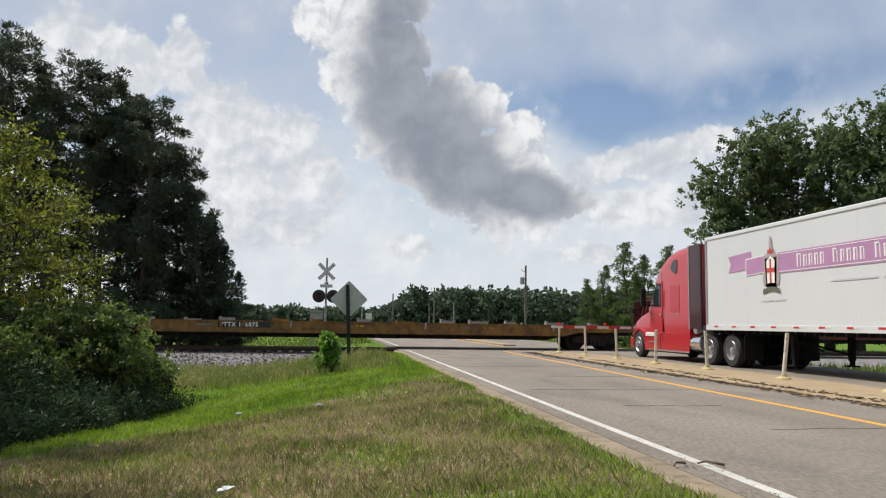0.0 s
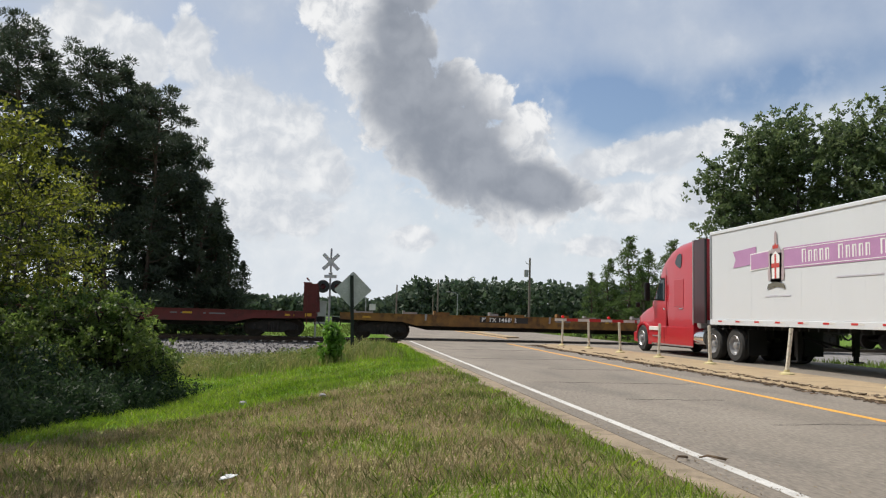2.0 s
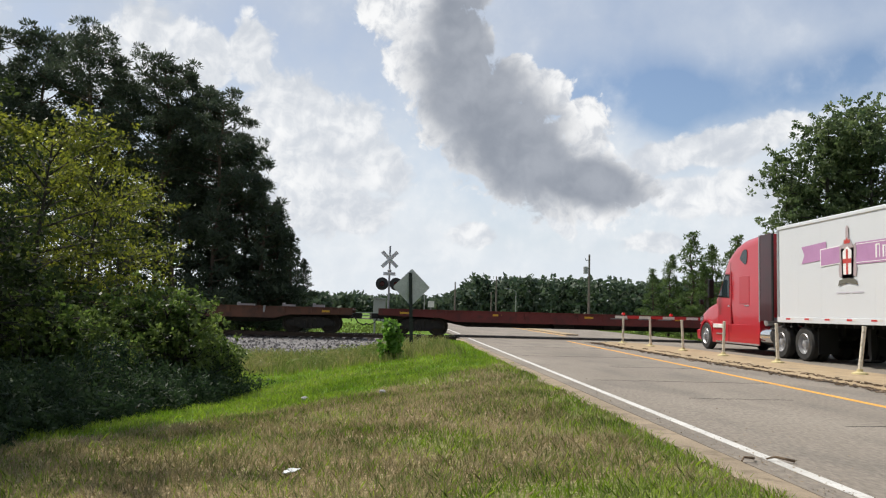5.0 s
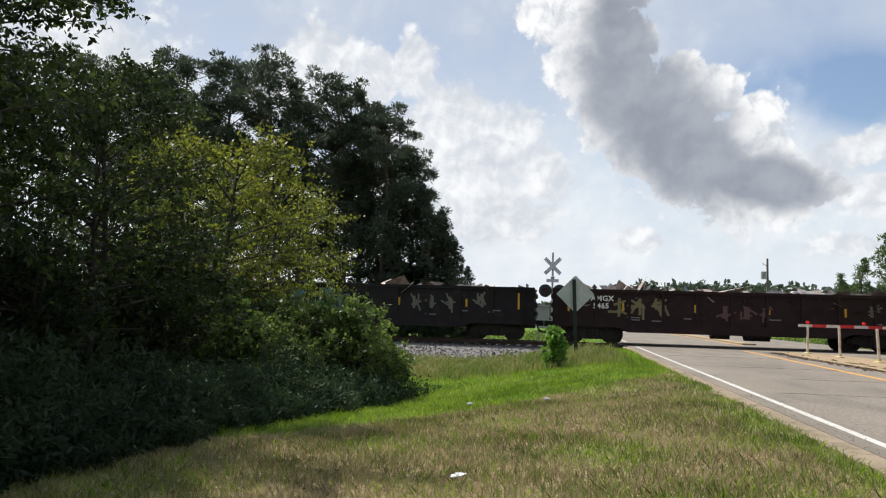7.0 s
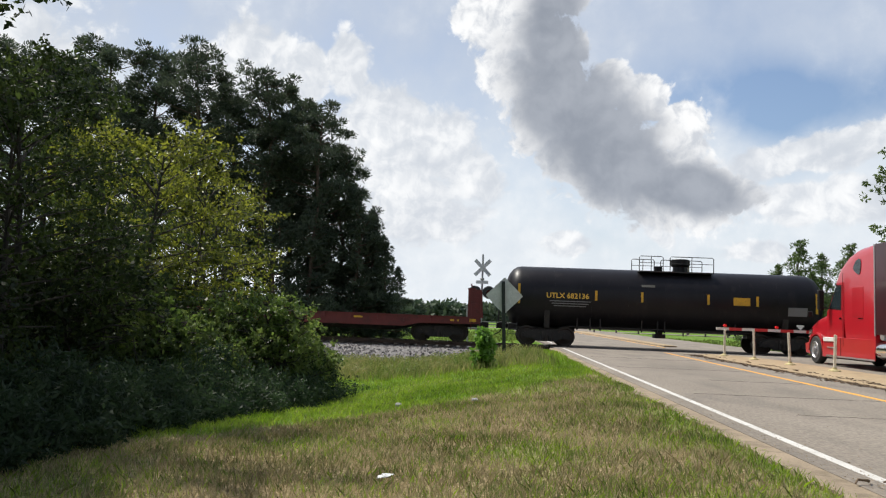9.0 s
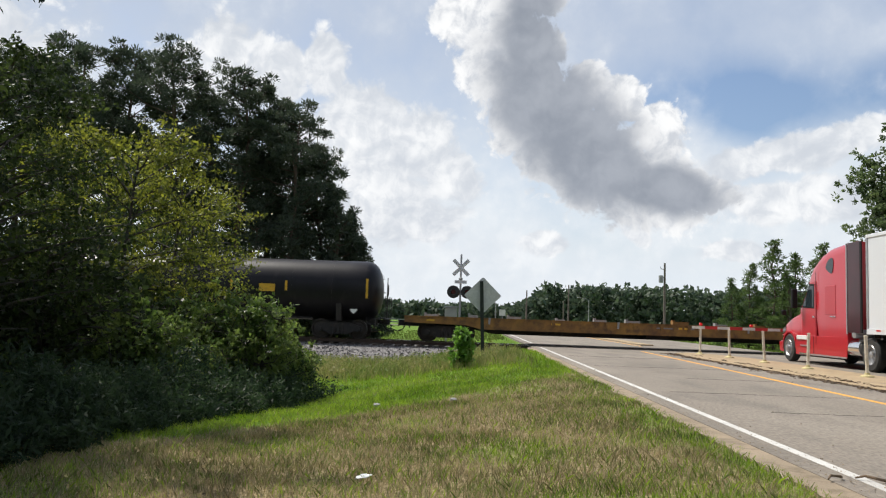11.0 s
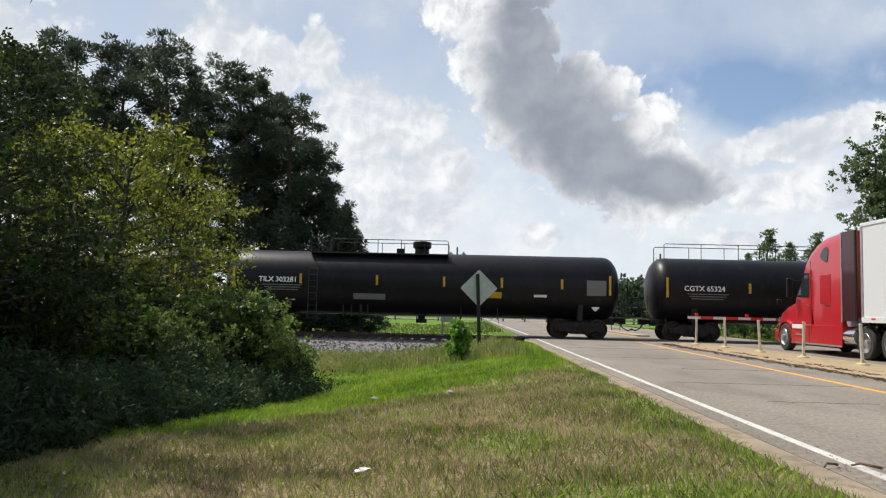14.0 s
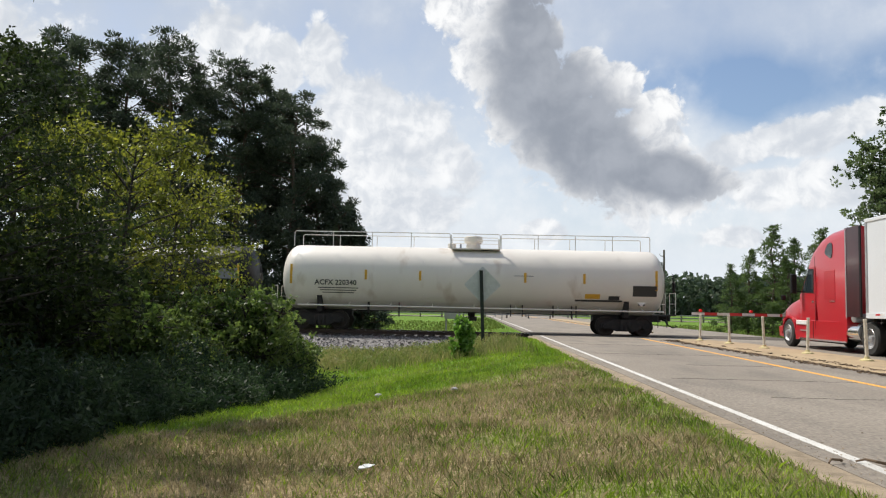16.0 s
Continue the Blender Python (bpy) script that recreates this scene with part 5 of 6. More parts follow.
    for c in (19.86, 19.22):
        flag("emblem_supporter", [(c + 0.06, 2.40), (c + 0.09, 2.62), (c + 0.03, 2.80), (c + 0.09, 3.0), (c + 0.05, 3.22), (c - 0.05, 3.26), (c - 0.09, 3.04), (c - 0.04, 2.84), (c - 0.09, 2.6), (c - 0.05, 2.40)], EMBLEM_GOLD, 0.007)
    flag("emblem_shield", [(19.72, 2.45), (19.74, 3.08), (19.54, 3.2), (19.34, 3.08), (19.36, 2.45)], MARK_WHITE, 0.018)
    flag("emblem_cross", [(19.58, 2.45), (19.58, 2.75), (19.73, 2.75), (19.73, 2.87), (19.58, 2.87), (19.58, 3.12), (19.50, 3.12), (19.50, 2.87), (19.35, 2.87), (19.35, 2.75), (19.50, 2.75), (19.50, 2.45)], MARK_RED, 0.024)
    flag("emblem_crown", [(19.66, 3.28), (19.68, 3.38), (19.6, 3.36), (19.54, 3.44), (19.48, 3.36), (19.40, 3.38), (19.42, 3.28)], MARK_RED, 0.020)
    flag("emblem_scroll", [(19.92, 2.30), (19.98, 2.16), (19.8, 2.2), (19.54, 2.24), (19.28, 2.2), (19.10, 2.16), (19.16, 2.30), (19.54, 2.36)], PAINT_PALE, 0.014)
    # underside: beams, landing legs, tool boxes, sliding bogie
    beam = Shape().box(x0 + 0.05, x1 - 0.05, -0.03, 0.03, z0 - 0.1, z0 - 0.001).mesh("floor_beam", TRUCK_BLACK)
    for i in range(40):
        part("floor_beam", beam, None, t, at=pose(0, yf - 0.3 - i * 0.4, 0))
    for x in (12.45, 14.15):
        leg = part("landing_leg", Shape().box(x - 0.07, x + 0.07, 19.2, 19.34, 0.35, 1.02).box(x - 0.05, x + 0.05, 19.22, 19.32, 0.22, 0.36), TRUCK_BLACK, t)
        part("foot", Shape().box(x - 0.14, x + 0.14, 19.13, 19.41, 0.18, 0.22), TRUCK_BLACK, leg)
    part("leg_brace", Shape().tube([(12.45, 19.27, 0.9), (14.15, 19.27, 0.5)], 0.03, 6).tube([(13.3, 19.27, 0.6), (13.3, 21.0, 1.02)], 0.03, 6), TRUCK_BLACK, t)
    part("bogie_frame", Shape().box(12.6, 12.75, 8.2, 11.6, 0.75, 1.02).box(13.85, 14.0, 8.2, 11.6, 0.75, 1.02), TRUCK_BLACK, t)
    for y in (10.9, 9.6):
        road_wheel(t, 12.23, y, w=0.27, dual=True, side=-1)
        road_wheel(t, 14.37, y, w=0.27, dual=True, side=1)
    for y in (8.6,):
        part("mud_flap", Shape().box(12.1, 12.7, y, y + 0.02, 0.2, 0.95), TRUCK_BLACK, t)


build_tractor()
build_trailer()


# ---- median posts, signs, signals, poles ----
def delineator(x, y, lean, tall=1.02):
    d = thing("delineator_post", "dirty white flexible delineator post leaning on its base", "road post", "delineator posts along the median", pose(x, y, 0.045))
    part("base", Shape().lathe([(0, 0.17), (0.03, 0.16), (0.06, 0.07), (0.11, 0.06)], "z", 14), POST_BASE, d, "worn yellow rubber base")
    top = Vector((lean[0], lean[1], tall))
    post = part("post", Shape().tube([(0, 0, 0.08), top * 0.5 + Vector((0.0, 0, 0.04)), top], 0.045, 8), POST_WHITE, d, smooth=True)
    part("cap", Shape().lathe([(0, 0.05), (0.03, 0.05), (0.04, 0.03)], "z", 8, tuple(top)), POST_WHITE, post)


for x, y, lx, ly in ((9.55, 31.6, 0.02, 0), (9.85, 29.0, -0.02, 0), (9.95, 25.9, -0.05, 0), (10.1, 23.0, 0.03, 0), (10.28, 20.0, -0.03, 0), (10.3, 16.4, 0.13, 0.02), (10.35, 13.05, 0.02, 0), (10.4, 9.8, 0.04, 0)):
    delineator(x, y, (lx, ly))



def diamond_sign():
    s = thing("warning_sign", "grey back of a diamond warning sign on a dark green post", "road sign", at=pose(0.52, 26.4, ground_z(0.52, 26.4), 0, 0, -2))
    part("post", Shape().box(-0.045, 0.045, -0.03, 0.03, -0.3, 2.62).box(-0.06, -0.045, -0.045, 0.0, -0.3, 2.62).box(0.045, 0.06, -0.045, 0.0, -0.3, 2.62), POST_GREEN, s, at=pose(0.06, 0, 0, 0, -2.4, 0))
    k, r = 0.65, 0.06
    o = []
    for q in range(4):
        for a in (-30, 0, 30):
            ang = radians(90 * q + a)
            b = radians(90 * q)
            o.append((math.cos(b) * (k - r * 1.41) + r * math.cos(ang), math.sin(b) * (k - r * 1.41) + r * math.sin(ang)))
    plate = part("plate", Shape().prism(o, 0.035, 0.04), SIGN_BACK, s, at=pose(0.0, 0, 2.12))
    for z in (-0.3, 0.3):
        part("bolt", Shape().lathe([(0.0, 0.015), (0.035, 0.015)], "y", 8, (0.02, -0.045, z)), GALV, plate)


def crossing_signal(x, y, face, z=0.0):
    """Crossbuck mast with two lamps a side; face +1 looks towards the camera."""
    s = thing("crossing_signal", "grey crossing signal mast with crossbuck and twin red lamps", "railway signal", "crossing signals", pose(x, y, z))
    part("mast", Shape().lathe([(0, 0.16), (0.25, 0.16), (0.25, 0.06), (4.72, 0.055), (4.78, 0.03)], "z", 12), GALV, s, smooth=True)
    yb = -0.10 * face
    cross = part("crossbuck", Shape().cbox((0, 0, 0), (1.22, 0.02, 0.2)), SIGN_BACK, s, at=pose(0, yb, 4.0, 0, 45, 0))
    part("crossbuck_blade", Shape().cbox((0, 0, 0), (1.22, 0.02, 0.2)), SIGN_BACK, s, at=pose(0, yb - 0.025 * face, 4.0, 0, -45, 0))
    part("tracks_plate", Shape().box(-0.34, 0.34, yb - 0.01, yb + 0.01, 3.1, 3.28), SIGN_BACK, s)
    part("bell", Shape().lathe([(0, 0.1), (0.1, 0.12), (0.16, 0.02)], "z", 12, (0.0, 0, 3.3)), GALV, s)
    part("cross_arm", Shape().tube([(-0.45, 0, 2.62), (0.45, 0, 2.62)], 0.04, 8), GALV, s)
    for dx in (-0.39, 0.39):
        lamp = part("lamp_disc", Shape().lathe([(-0.02, 0.05), (-0.02, 0.36), (0.02, 0.36), (0.02, 0.05)], "y", 24, (dx, -0.12, 2.62)), MARK_BLACK, s)
        part("hood", Shape().lathe([(-0.02, 0.17), (-0.3, 0.17), (-0.3, 0.16), (-0.02, 0.155)], "y", 20, (dx, -0.14, 2.62)), MARK_BLACK, lamp)
        part("lens", Shape().lathe([(-0.03, 0.02), (-0.03, 0.14), (0.0, 0.15)], "y", 20, (dx, -0.15, 2.62)), LENS_DARK, lamp, "red signal lens")
    return s


def gate():
    g = thing("crossing_gate", "lowered crossing gate arm striped red and white", "railway gate", at=pose(0, 31.7, 0))
    x0, x1 = 9.25, 17.4
    n = 16
    w = (x1 - x0) / n
    arm = part("arm", Shape().box(x0, x1, -0.02, 0.02, 1.08, 1.19), GATE_WHITE, g)
    for i in range(n):
        if i % 2:
            part("red_stripe", Shape().box(x0 + i * w, x0 + (i + 1) * w, -0.025, 0.025, 1.075, 1.195), GATE_RED, arm)
    for x in (x0 + 0.35, x0 + 2.4, x0 + 4.4):
        part("arm_lamp", Shape().lathe([(-0.05, 0.02), (-0.05, 0.06), (0.05, 0.06), (0.05, 0.02)], "y", 14, (x, 0, 1.265)), LAMP_RED, arm, "small red gate lamp")
    part("mechanism", Shape().box(17.3, 17.9, -0.3, 0.3, 0.75, 1.45), CABINET, g, bevel=0.03)
    part("mast", Shape().lathe([(0, 0.16), (0.2, 0.16), (0.2, 0.07), (4.6, 0.06)], "z", 12, (17.9, 0.2, -0.4)), GALV, g)


diamond_sign()
crossing_signal(-0.42, 43.0, 1)
gate()
cab = thing("signal_cabinet", "small grey railway signal cabinet on two steel legs", "cabinet", at=pose(-0.95, 44.6, 0.0))
part("box", Shape().box(-0.35, 0.35, -0.25, 0.25, 0.5, 1.75), CABINET, cab, bevel=0.02)
part("roof", Shape().prism([(-0.4, 1.75), (0.4, 1.75), (0.36, 1.84), (-0.36, 1.84)], -0.3, 0.3), CABINET, cab)
part("leg", Shape().box(-0.3, -0.2, -0.1, 0.1, -0.2, 0.5), GALV, cab)
part("leg", Shape().box(0.2, 0.3, -0.1, 0.1, -0.2, 0.5), GALV, cab)


def pole(x, y, tall, r, kind):
    p = thing("utility_pole" if kind != "lamp" else "street_lamp", "weathered wooden utility pole with a transformer" if kind == "transformer" else ("thin grey street lamp pole" if kind == "lamp" else "plain wooden utility pole"), "pole", at=pose(x, y, ground_z(x, y) - 0.1))
    part("shaft", Shape().lathe([(0, r), (tall, r * 0.65)], "z", 12), POLE_WOOD if kind != "lamp" else GALV, p, smooth=True)
    if kind == "transformer":
        part("transformer", Shape().lathe([(0, 0.05), (0.02, 0.3), (0.95, 0.3), (1.0, 0.05)], "z", 14, (-0.5, -0.1, tall - 2.6)), GALV, p, smooth=True)
        part("bracket", Shape().box(-0.35, 0.0, -0.05, 0.05, tall - 1.9, tall - 1.8), GALV, p)
        part("insulator", Shape().tube([(0, 0, tall - 0.9), (-0.5, 0, tall - 0.75), (-0.55, 0, tall - 0.5)], 0.05, 6), GALV, p)
    elif kind == "lamp":
        part("lamp_arm", Shape().tube([(0, 0, tall - 0.1), (-0.6, 0, tall + 0.25), (-1.4, 0, tall + 0.3)], 0.04, 6), GALV, p)
        part("lamp_head", Shape().box(-1.9, -1.3, -0.12, 0.12, tall + 0.22, tall + 0.36), GALV, p, bevel=0.03)


pole(25.6, 100, 9.3, 0.19, "transformer")
pole(24.2, 58, 5.3, 0.15, "plain")
pole(8.5, 110, 5.6, 0.14, "plain")
pole(14.5, 110, 6.6, 0.14, "plain")
pole(15.3, 122, 4.6, 0.12, "plain")
pole(19.3, 122, 4.8, 0.1, "lamp")
pole(3.9, 105, 3.6, 0.09, "lamp")

far_sign = thing("road_sign", "small white sign on a thin post past the crossing", "road sign", at=pose(3.4, 74, 0))
part("post", Shape().box(-0.04, 0.04, -0.03, 0.03, -0.2, 2.1), GALV, far_sign)
part("plate", Shape().box(-0.3, 0.3, -0.05, -0.035, 1.5, 2.1), GATE_WHITE, far_sign, bevel=0.006)

fence = thing("guard_fence", "long grey metal guard rail on short posts beside a far road", "fence")
post_mesh = Shape().box(-0.09, 0.09, -0.09, 0.09, -0.3, 0.85).mesh("post", POLE_WOOD)
for i in range(50):
    part("post", post_mesh, None, fence, at=pose(-55 + i * 2.6, 92, ground_z(-55 + i * 2.6, 92)))
for z in (0.4, 0.72):
    part("rail", Shape().box(-56, 74, 91.86, 91.92, z - 0.07, z + 0.07), GALV, fence)
tagged(part("far_road", Shape().box(-400, 400, 95, 101, -0.25, 0.01), ASPHALT), "grey side road far past the crossing", "road", kind="structure")
tagged(part("far_median_pavement", Shape().prism([(9.6, 42.5), (10.3, 42.5), (11.4, 90), (9.6, 90)], -0.05, 0.07, "z"), CONCRETE), "tan concrete median past the crossing", "median", kind="structure")


# ---- trees ----
def needle_corners(rng, centres, radii, n, length, aspect):
    """Needle sprays that burst from the middle of each puff."""
    c = np.repeat(np.asarray(centres, float), n, axis=0)
    r = np.repeat(np.asarray(radii, float), n)[:, None]
    d = rng.normal(size=c.shape)
    d[:, 2] = d[:, 2] * 0.8 + 0.25
    d /= np.linalg.norm(d, axis=1, keepdims=True)
    c = c + d * r * rng.uniform(0.15, 0.85, (len(c), 1)) * np.array([1, 1, 0.62])
    u = d + rng.normal(size=c.shape) * 0.35 + np.array([0, 0, 0.2])
    u /= np.linalg.norm(u, axis=1, keepdims=True)
    w = np.cross(u, rng.normal(size=c.shape))
    w /= np.linalg.norm(w, axis=1, keepdims=True) + 1e-9
    k = length * rng.uniform(0.6, 1.3, (len(c), 1))
    return np.stack([c, c + u * k * 0.6 + w * k * aspect / 2, c + u * k, c + u * k * 0.6 - w * k * aspect / 2], axis=1)


def pine_meshes(rng, tall, width, bare, tufts, needle=0.30, cone=False, material=None, clump=1.0, per=125):
    """Trunk with limbs, and a crown of rounded needle puffs gathered on the outer limbs, with gaps between."""
    trunk = Shape()
    bend = [(0.25 * rng.normal() * q, 0.25 * rng.normal() * q, tall * q) for q in (0, 0.25, 0.5, 0.75, 0.97)]
    trunk.tube(bend, 0.013 * tall + 0.03, 9, 0.04)
    centres, radii = [], []
    limbs = int(tall * (1 - bare) * (5.0 if cone else 3.6))
    for i in range(limbs):
        q = bare + (0.97 - bare) * (i + rng.uniform(0, 1)) / limbs
        z, s = tall * q, (q - bare) / (1 - bare)
        shape = (1.02 - s) ** 0.85 if cone else min(1.0, 0.55 + 1.1 * s) * math.sqrt(max(0.05, 1 - max(0.0, (s - 0.35) / 0.72) ** 2))
        reach = width * shape * rng.uniform(0.6, 1.1)
        a = i * 2.39996 + rng.normal() * 0.5
        b = np.array([np.interp(z, [p[2] for p in bend], [p[0] for p in bend]), np.interp(z, [p[2] for p in bend], [p[1] for p in bend]), z])
        rise = rng.uniform(0.0, 0.25) + 0.45 * s
        tip = b + np.array([reach * math.cos(a), reach * math.sin(a), reach * rise])
        trunk.tube([tuple(b), tuple((b + tip) / 2 + np.array([0, 0, -0.08 * reach])), tuple(tip)], 0.03 + 0.0035 * tall * (1 - q), 5, 0.015)
        for k in range(max(1, round(tufts * reach / width))):
            w = rng.uniform(0.35, 1.0) ** 0.55
            side = rng.normal() * 0.28 * reach * w
            centres.append(b + (tip - b) * w + np.array([-math.sin(a) * side, math.cos(a) * side, rng.normal() * 0.16]))
            radii.append(rng.uniform(0.5, 0.95) * clump * (0.7 + 0.3 * (1 - s)))
    for k in range(5):
        centres.append(np.array([bend[-1][0] + rng.normal() * 0.35 * (not cone), bend[-1][1] + rng.normal() * 0.35 * (not cone), tall * (0.96 + 0.02 * rng.random()) - (0.25 * k if cone else 0)]))
        radii.append((0.25 + 0.06 * k) * clump if cone else 0.6 * clump)
    return trunk.mesh("trunk", BARK, smooth=True), quads("crown", needle_corners(rng, centres, radii, per, needle, 0.25), material or NEEDLES)


def gum_meshes(rng, tall, width, low, limbs, twigs, leaf, material, shoots=12):
    """A roadside hardwood: rising limbs, long twigs set with hanging leaves, and whippy shoots over the top."""
    wood = Shape()
    centres = []
    lean = rng.normal(size=2) * 0.04 * tall
    stem = lambda q: np.array([lean[0] * q * q, lean[1] * q * q, tall * 0.86 * q])
    wood.tube([tuple(stem(q)) for q in (0, 0.3, 0.6, 1.0)], 0.012 * tall + 0.03, 8, 0.02)

    def twig(a, d, length):
        d = d / (np.linalg.norm(d) + 1e-9)
        end = a + d * length + np.array([0, 0, -0.12 * length])
        if rng.random() < 0.22:
            wood.tube([tuple(a), tuple((a + end) / 2 + np.array([0, 0, 0.05 * length])), tuple(end)], 0.011, 4, 0.003)
        for q in np.linspace(0.15, 1.0, max(3, int(length * 9))):
            centres.append(a + (end - a) * q + np.array([0, 0, 0.2 * length * q * (1 - q)]))

    for i in range(limbs):
        s = (i + rng.uniform(0, 1)) / limbs
        b = stem(low + (1 - low) * s)
        a = i * 2.39996 + rng.normal() * 0.4
        reach = width * (0.5 + 0.5 * math.sin(math.pi * min(1.0, 0.2 + 0.85 * s))) * rng.uniform(0.65, 1.12)
        rise = 0.15 + 0.75 * s + 0.15 * rng.normal()
        way = np.array([math.cos(a), math.sin(a), 0.0])
        along = lambda q: b + way * reach * q + np.array([0, 0, reach * rise * (q - 0.35 * q * q)])
        wood.tube([tuple(along(q)) for q in (0, 0.35, 0.7, 1.0)], 0.018 + 0.004 * tall * (1 - s), 5, 0.008)
        for k in range(twigs):
            q = 0.42 + 0.58 * (k + rng.random()) / twigs
            twig(along(q), way * 0.6 + rng.normal(size=3) * np.array([0.8, 0.8, 0.45]) + np.array([0, 0, 0.15]), rng.uniform(0.4, 0.95) * (0.7 + 0.1 * width))
    for k in range(shoots):
        a, r = rng.uniform(0, 6.28), width * 0.55 * math.sqrt(rng.random())
        foot = stem(1.0) + np.array([r * math.cos(a), r * math.sin(a), -0.25 * r])
        twig(foot, np.array([0.25 * rng.normal(), 0.25 * rng.normal(), 1.0]), rng.uniform(0.7, 1.5))
    return wood.mesh("trunk", BARK_GREY, smooth=True), quads("crown", leaf_corners(rng, centres, 0.10, 3, leaf, 0.5), material)


def broad_meshes(rng, tall, width, low, limbs, twigs, per, leaf, material, bark=BARK_GREY, stems=1, clump=1.0):
    """Trunk, forking limbs, and leaves clustered at the twigs."""
    wood = Shape()
    centres, spreads = [], []
    for st in range(stems):
        lean = rng.normal(size=2) * 0.06 * tall * (2.2 if stems > 1 else 1)
        pts = [(lean[0] * q * q, lean[1] * q * q, tall * 0.9 * q) for q in (0, 0.3, 0.6, 1.0)]
        wood.tube(pts, 0.02 * tall / math.sqrt(stems) + 0.02, 8, 0.02)
        for i in range(limbs):
            q = low + (1 - low) * (i + rng.uniform(0, 1)) / limbs
            a = rng.uniform(0, 2 * math.pi)
            reach = width * (0.45 + 0.55 * math.sin(math.pi * min(1.0, 0.12 + 0.85 * (q - low) / (1 - low)))) * rng.uniform(0.6, 1.1)
            b = np.array([lean[0] * q * q, lean[1] * q * q, tall * 0.9 * q])
            tip = b + np.array([reach * math.cos(a), reach * math.sin(a), rng.uniform(0.05, 0.5) * reach])
            mid = (b + tip) / 2 + rng.normal(size=3) * 0.08 * reach
            wood.tube([tuple(b), tuple(mid), tuple(tip)], 0.02 + 0.006 * tall * (1 - q), 5, 0.008)
            for k in range(twigs):
                w = rng.uniform(0.3, 1.0)
                c = b + (tip - b) * w + rng.normal(size=3) * 0.20 * width
                c[2] = max(c[2], 0.15)
                centres.append(c)
                spreads.append(rng.uniform(0.055, 0.135) * width * clump)
                if rng.random() < 0.3:
                    wood.tube([tuple(b + (tip - b) * w), tuple(c)], 0.012, 4, 0.004)
    return wood.mesh("trunk", bark, smooth=True), quads("crown", leaf_corners(rng, centres, spreads, per, leaf), material)


def tree(name, label, meshes, x, y, turn=0.0, size=1.0, group="", category="tree", sink=0.05):
    t = thing(name, label, category, group, pose(x, y, ground_z(x, y) - sink, 0, 0, turn))
    t.scale = (size, size, size)
    part("trunk", meshes[0], None, t)
    part("crown", meshes[1], None, t)
    return t


rng = np.random.default_rng(11)
PINES = [pine_meshes(rng, 19, 3.5, 0.36, 5.5), pine_meshes(rng, 18, 3.2, 0.33, 5.5), pine_meshes(rng, 17, 3.5, 0.25, 5.5)]
CONES = [pine_meshes(rng, 9, 2.5, 0.03, 6, cone=True, clump=0.62, per=60), pine_meshes(rng, 8, 2.2, 0.03, 6, cone=True, clump=0.62, per=60)]
SOFT = [pine_meshes(rng, 9, 2.5, 0.03, 6, 0.30, True, NEEDLES_LIGHT, 0.6, per=50), pine_meshes(rng, 8, 2.2, 0.03, 6, 0.30, True, NEEDLES_LIGHT, 0.6, per=50)]


def by_angle(az, y):
    return math.tan(radians(az)) * y, y


for az, y, k, top, turn in ((-40, 52, 0, 21, 0), (-35, 50, 1, 20, 60), (-31.5, 53, 2, 20, 140), (-28, 50, 0, 20, 200), (-25.0, 53, 1, 20.2, 40), (-22.0, 50, 0, 19.3, 300), (-19.6, 54, 2, 17.6, 90), (-17.2, 51, 1, 18.2, 170),
                           (-15.0, 53, 0, 17.6, 250), (-13.2, 51, 2, 15.6, 20), (-26, 57, 2, 17, 10), (-21, 58, 1, 16.5, 75), (-16.2, 57, 2, 16, 120), (-30, 58, 1, 21, 33), (-12.6, 55, 2, 14.5, 220)):
    x, y = by_angle(az, y)
    tree("pine_tree", "tall dark loblolly pine with an open tiered crown", PINES[k], x, y, turn, top / (19, 18, 17)[k], "pines behind the track")
for az, y, k, top, turn in ((-11.4, 52, 0, 12.8, 0), (-10.0, 50, 1, 10.4, 80), (-8.8, 51, 0, 8.6, 160), (-7.8, 50, 1, 6.8, 220), (-6.9, 52, 0, 5.2, 300), (-9.4, 53, 1, 9.4, 20), (-13.5, 48.5, 1, 9.5, 30), (-16, 48, 0, 9, 200), (-19, 48, 1, 8, 100), (-22.5, 48, 0, 8.5, 270), (-26, 47.5, 1, 8, 15), (-30, 47.5, 0, 8.5, 15)):
    x, y = by_angle(az, y)
    tree("pine_tree", "young dark pine branched down to the ground", CONES[k], x, y, turn, top / (9, 8)[k], "young pines behind the track")
for az, y, k, top, turn in ((21.6, 60, 0, 8.6, 50), (20.0, 62, 1, 6.8, 0), (18.9, 61, 0, 5.6, 120), (23.0, 64, 1, 8.0, 90), (24.6, 60, 0, 8.4, 10), (26.3, 62, 1, 8.6, 10), (22.6, 58, 1, 6.0, 200), (28.0, 60, 0, 9.0, 70)):
    x, y = by_angle(az, y)
    tree("pine_tree", "bushy green pine at the edge of a wood", SOFT[k], x, y, turn, top / (9, 8)[k], "pines past the truck")
OAKS = [broad_meshes(rng, 17.5, 3.4, 0.10, 46, 13, 22, 0.28, LEAF_OAK, clump=1.05), broad_meshes(rng, 16, 2.9, 0.10, 42, 13, 22, 0.28, LEAF_OAK, clump=1.05)]
UNSEEN_OAK = broad_meshes(rng, 17, 4.2, 0.08, 40, 9, 10, 0.62, LEAF_OAK, clump=1.6)
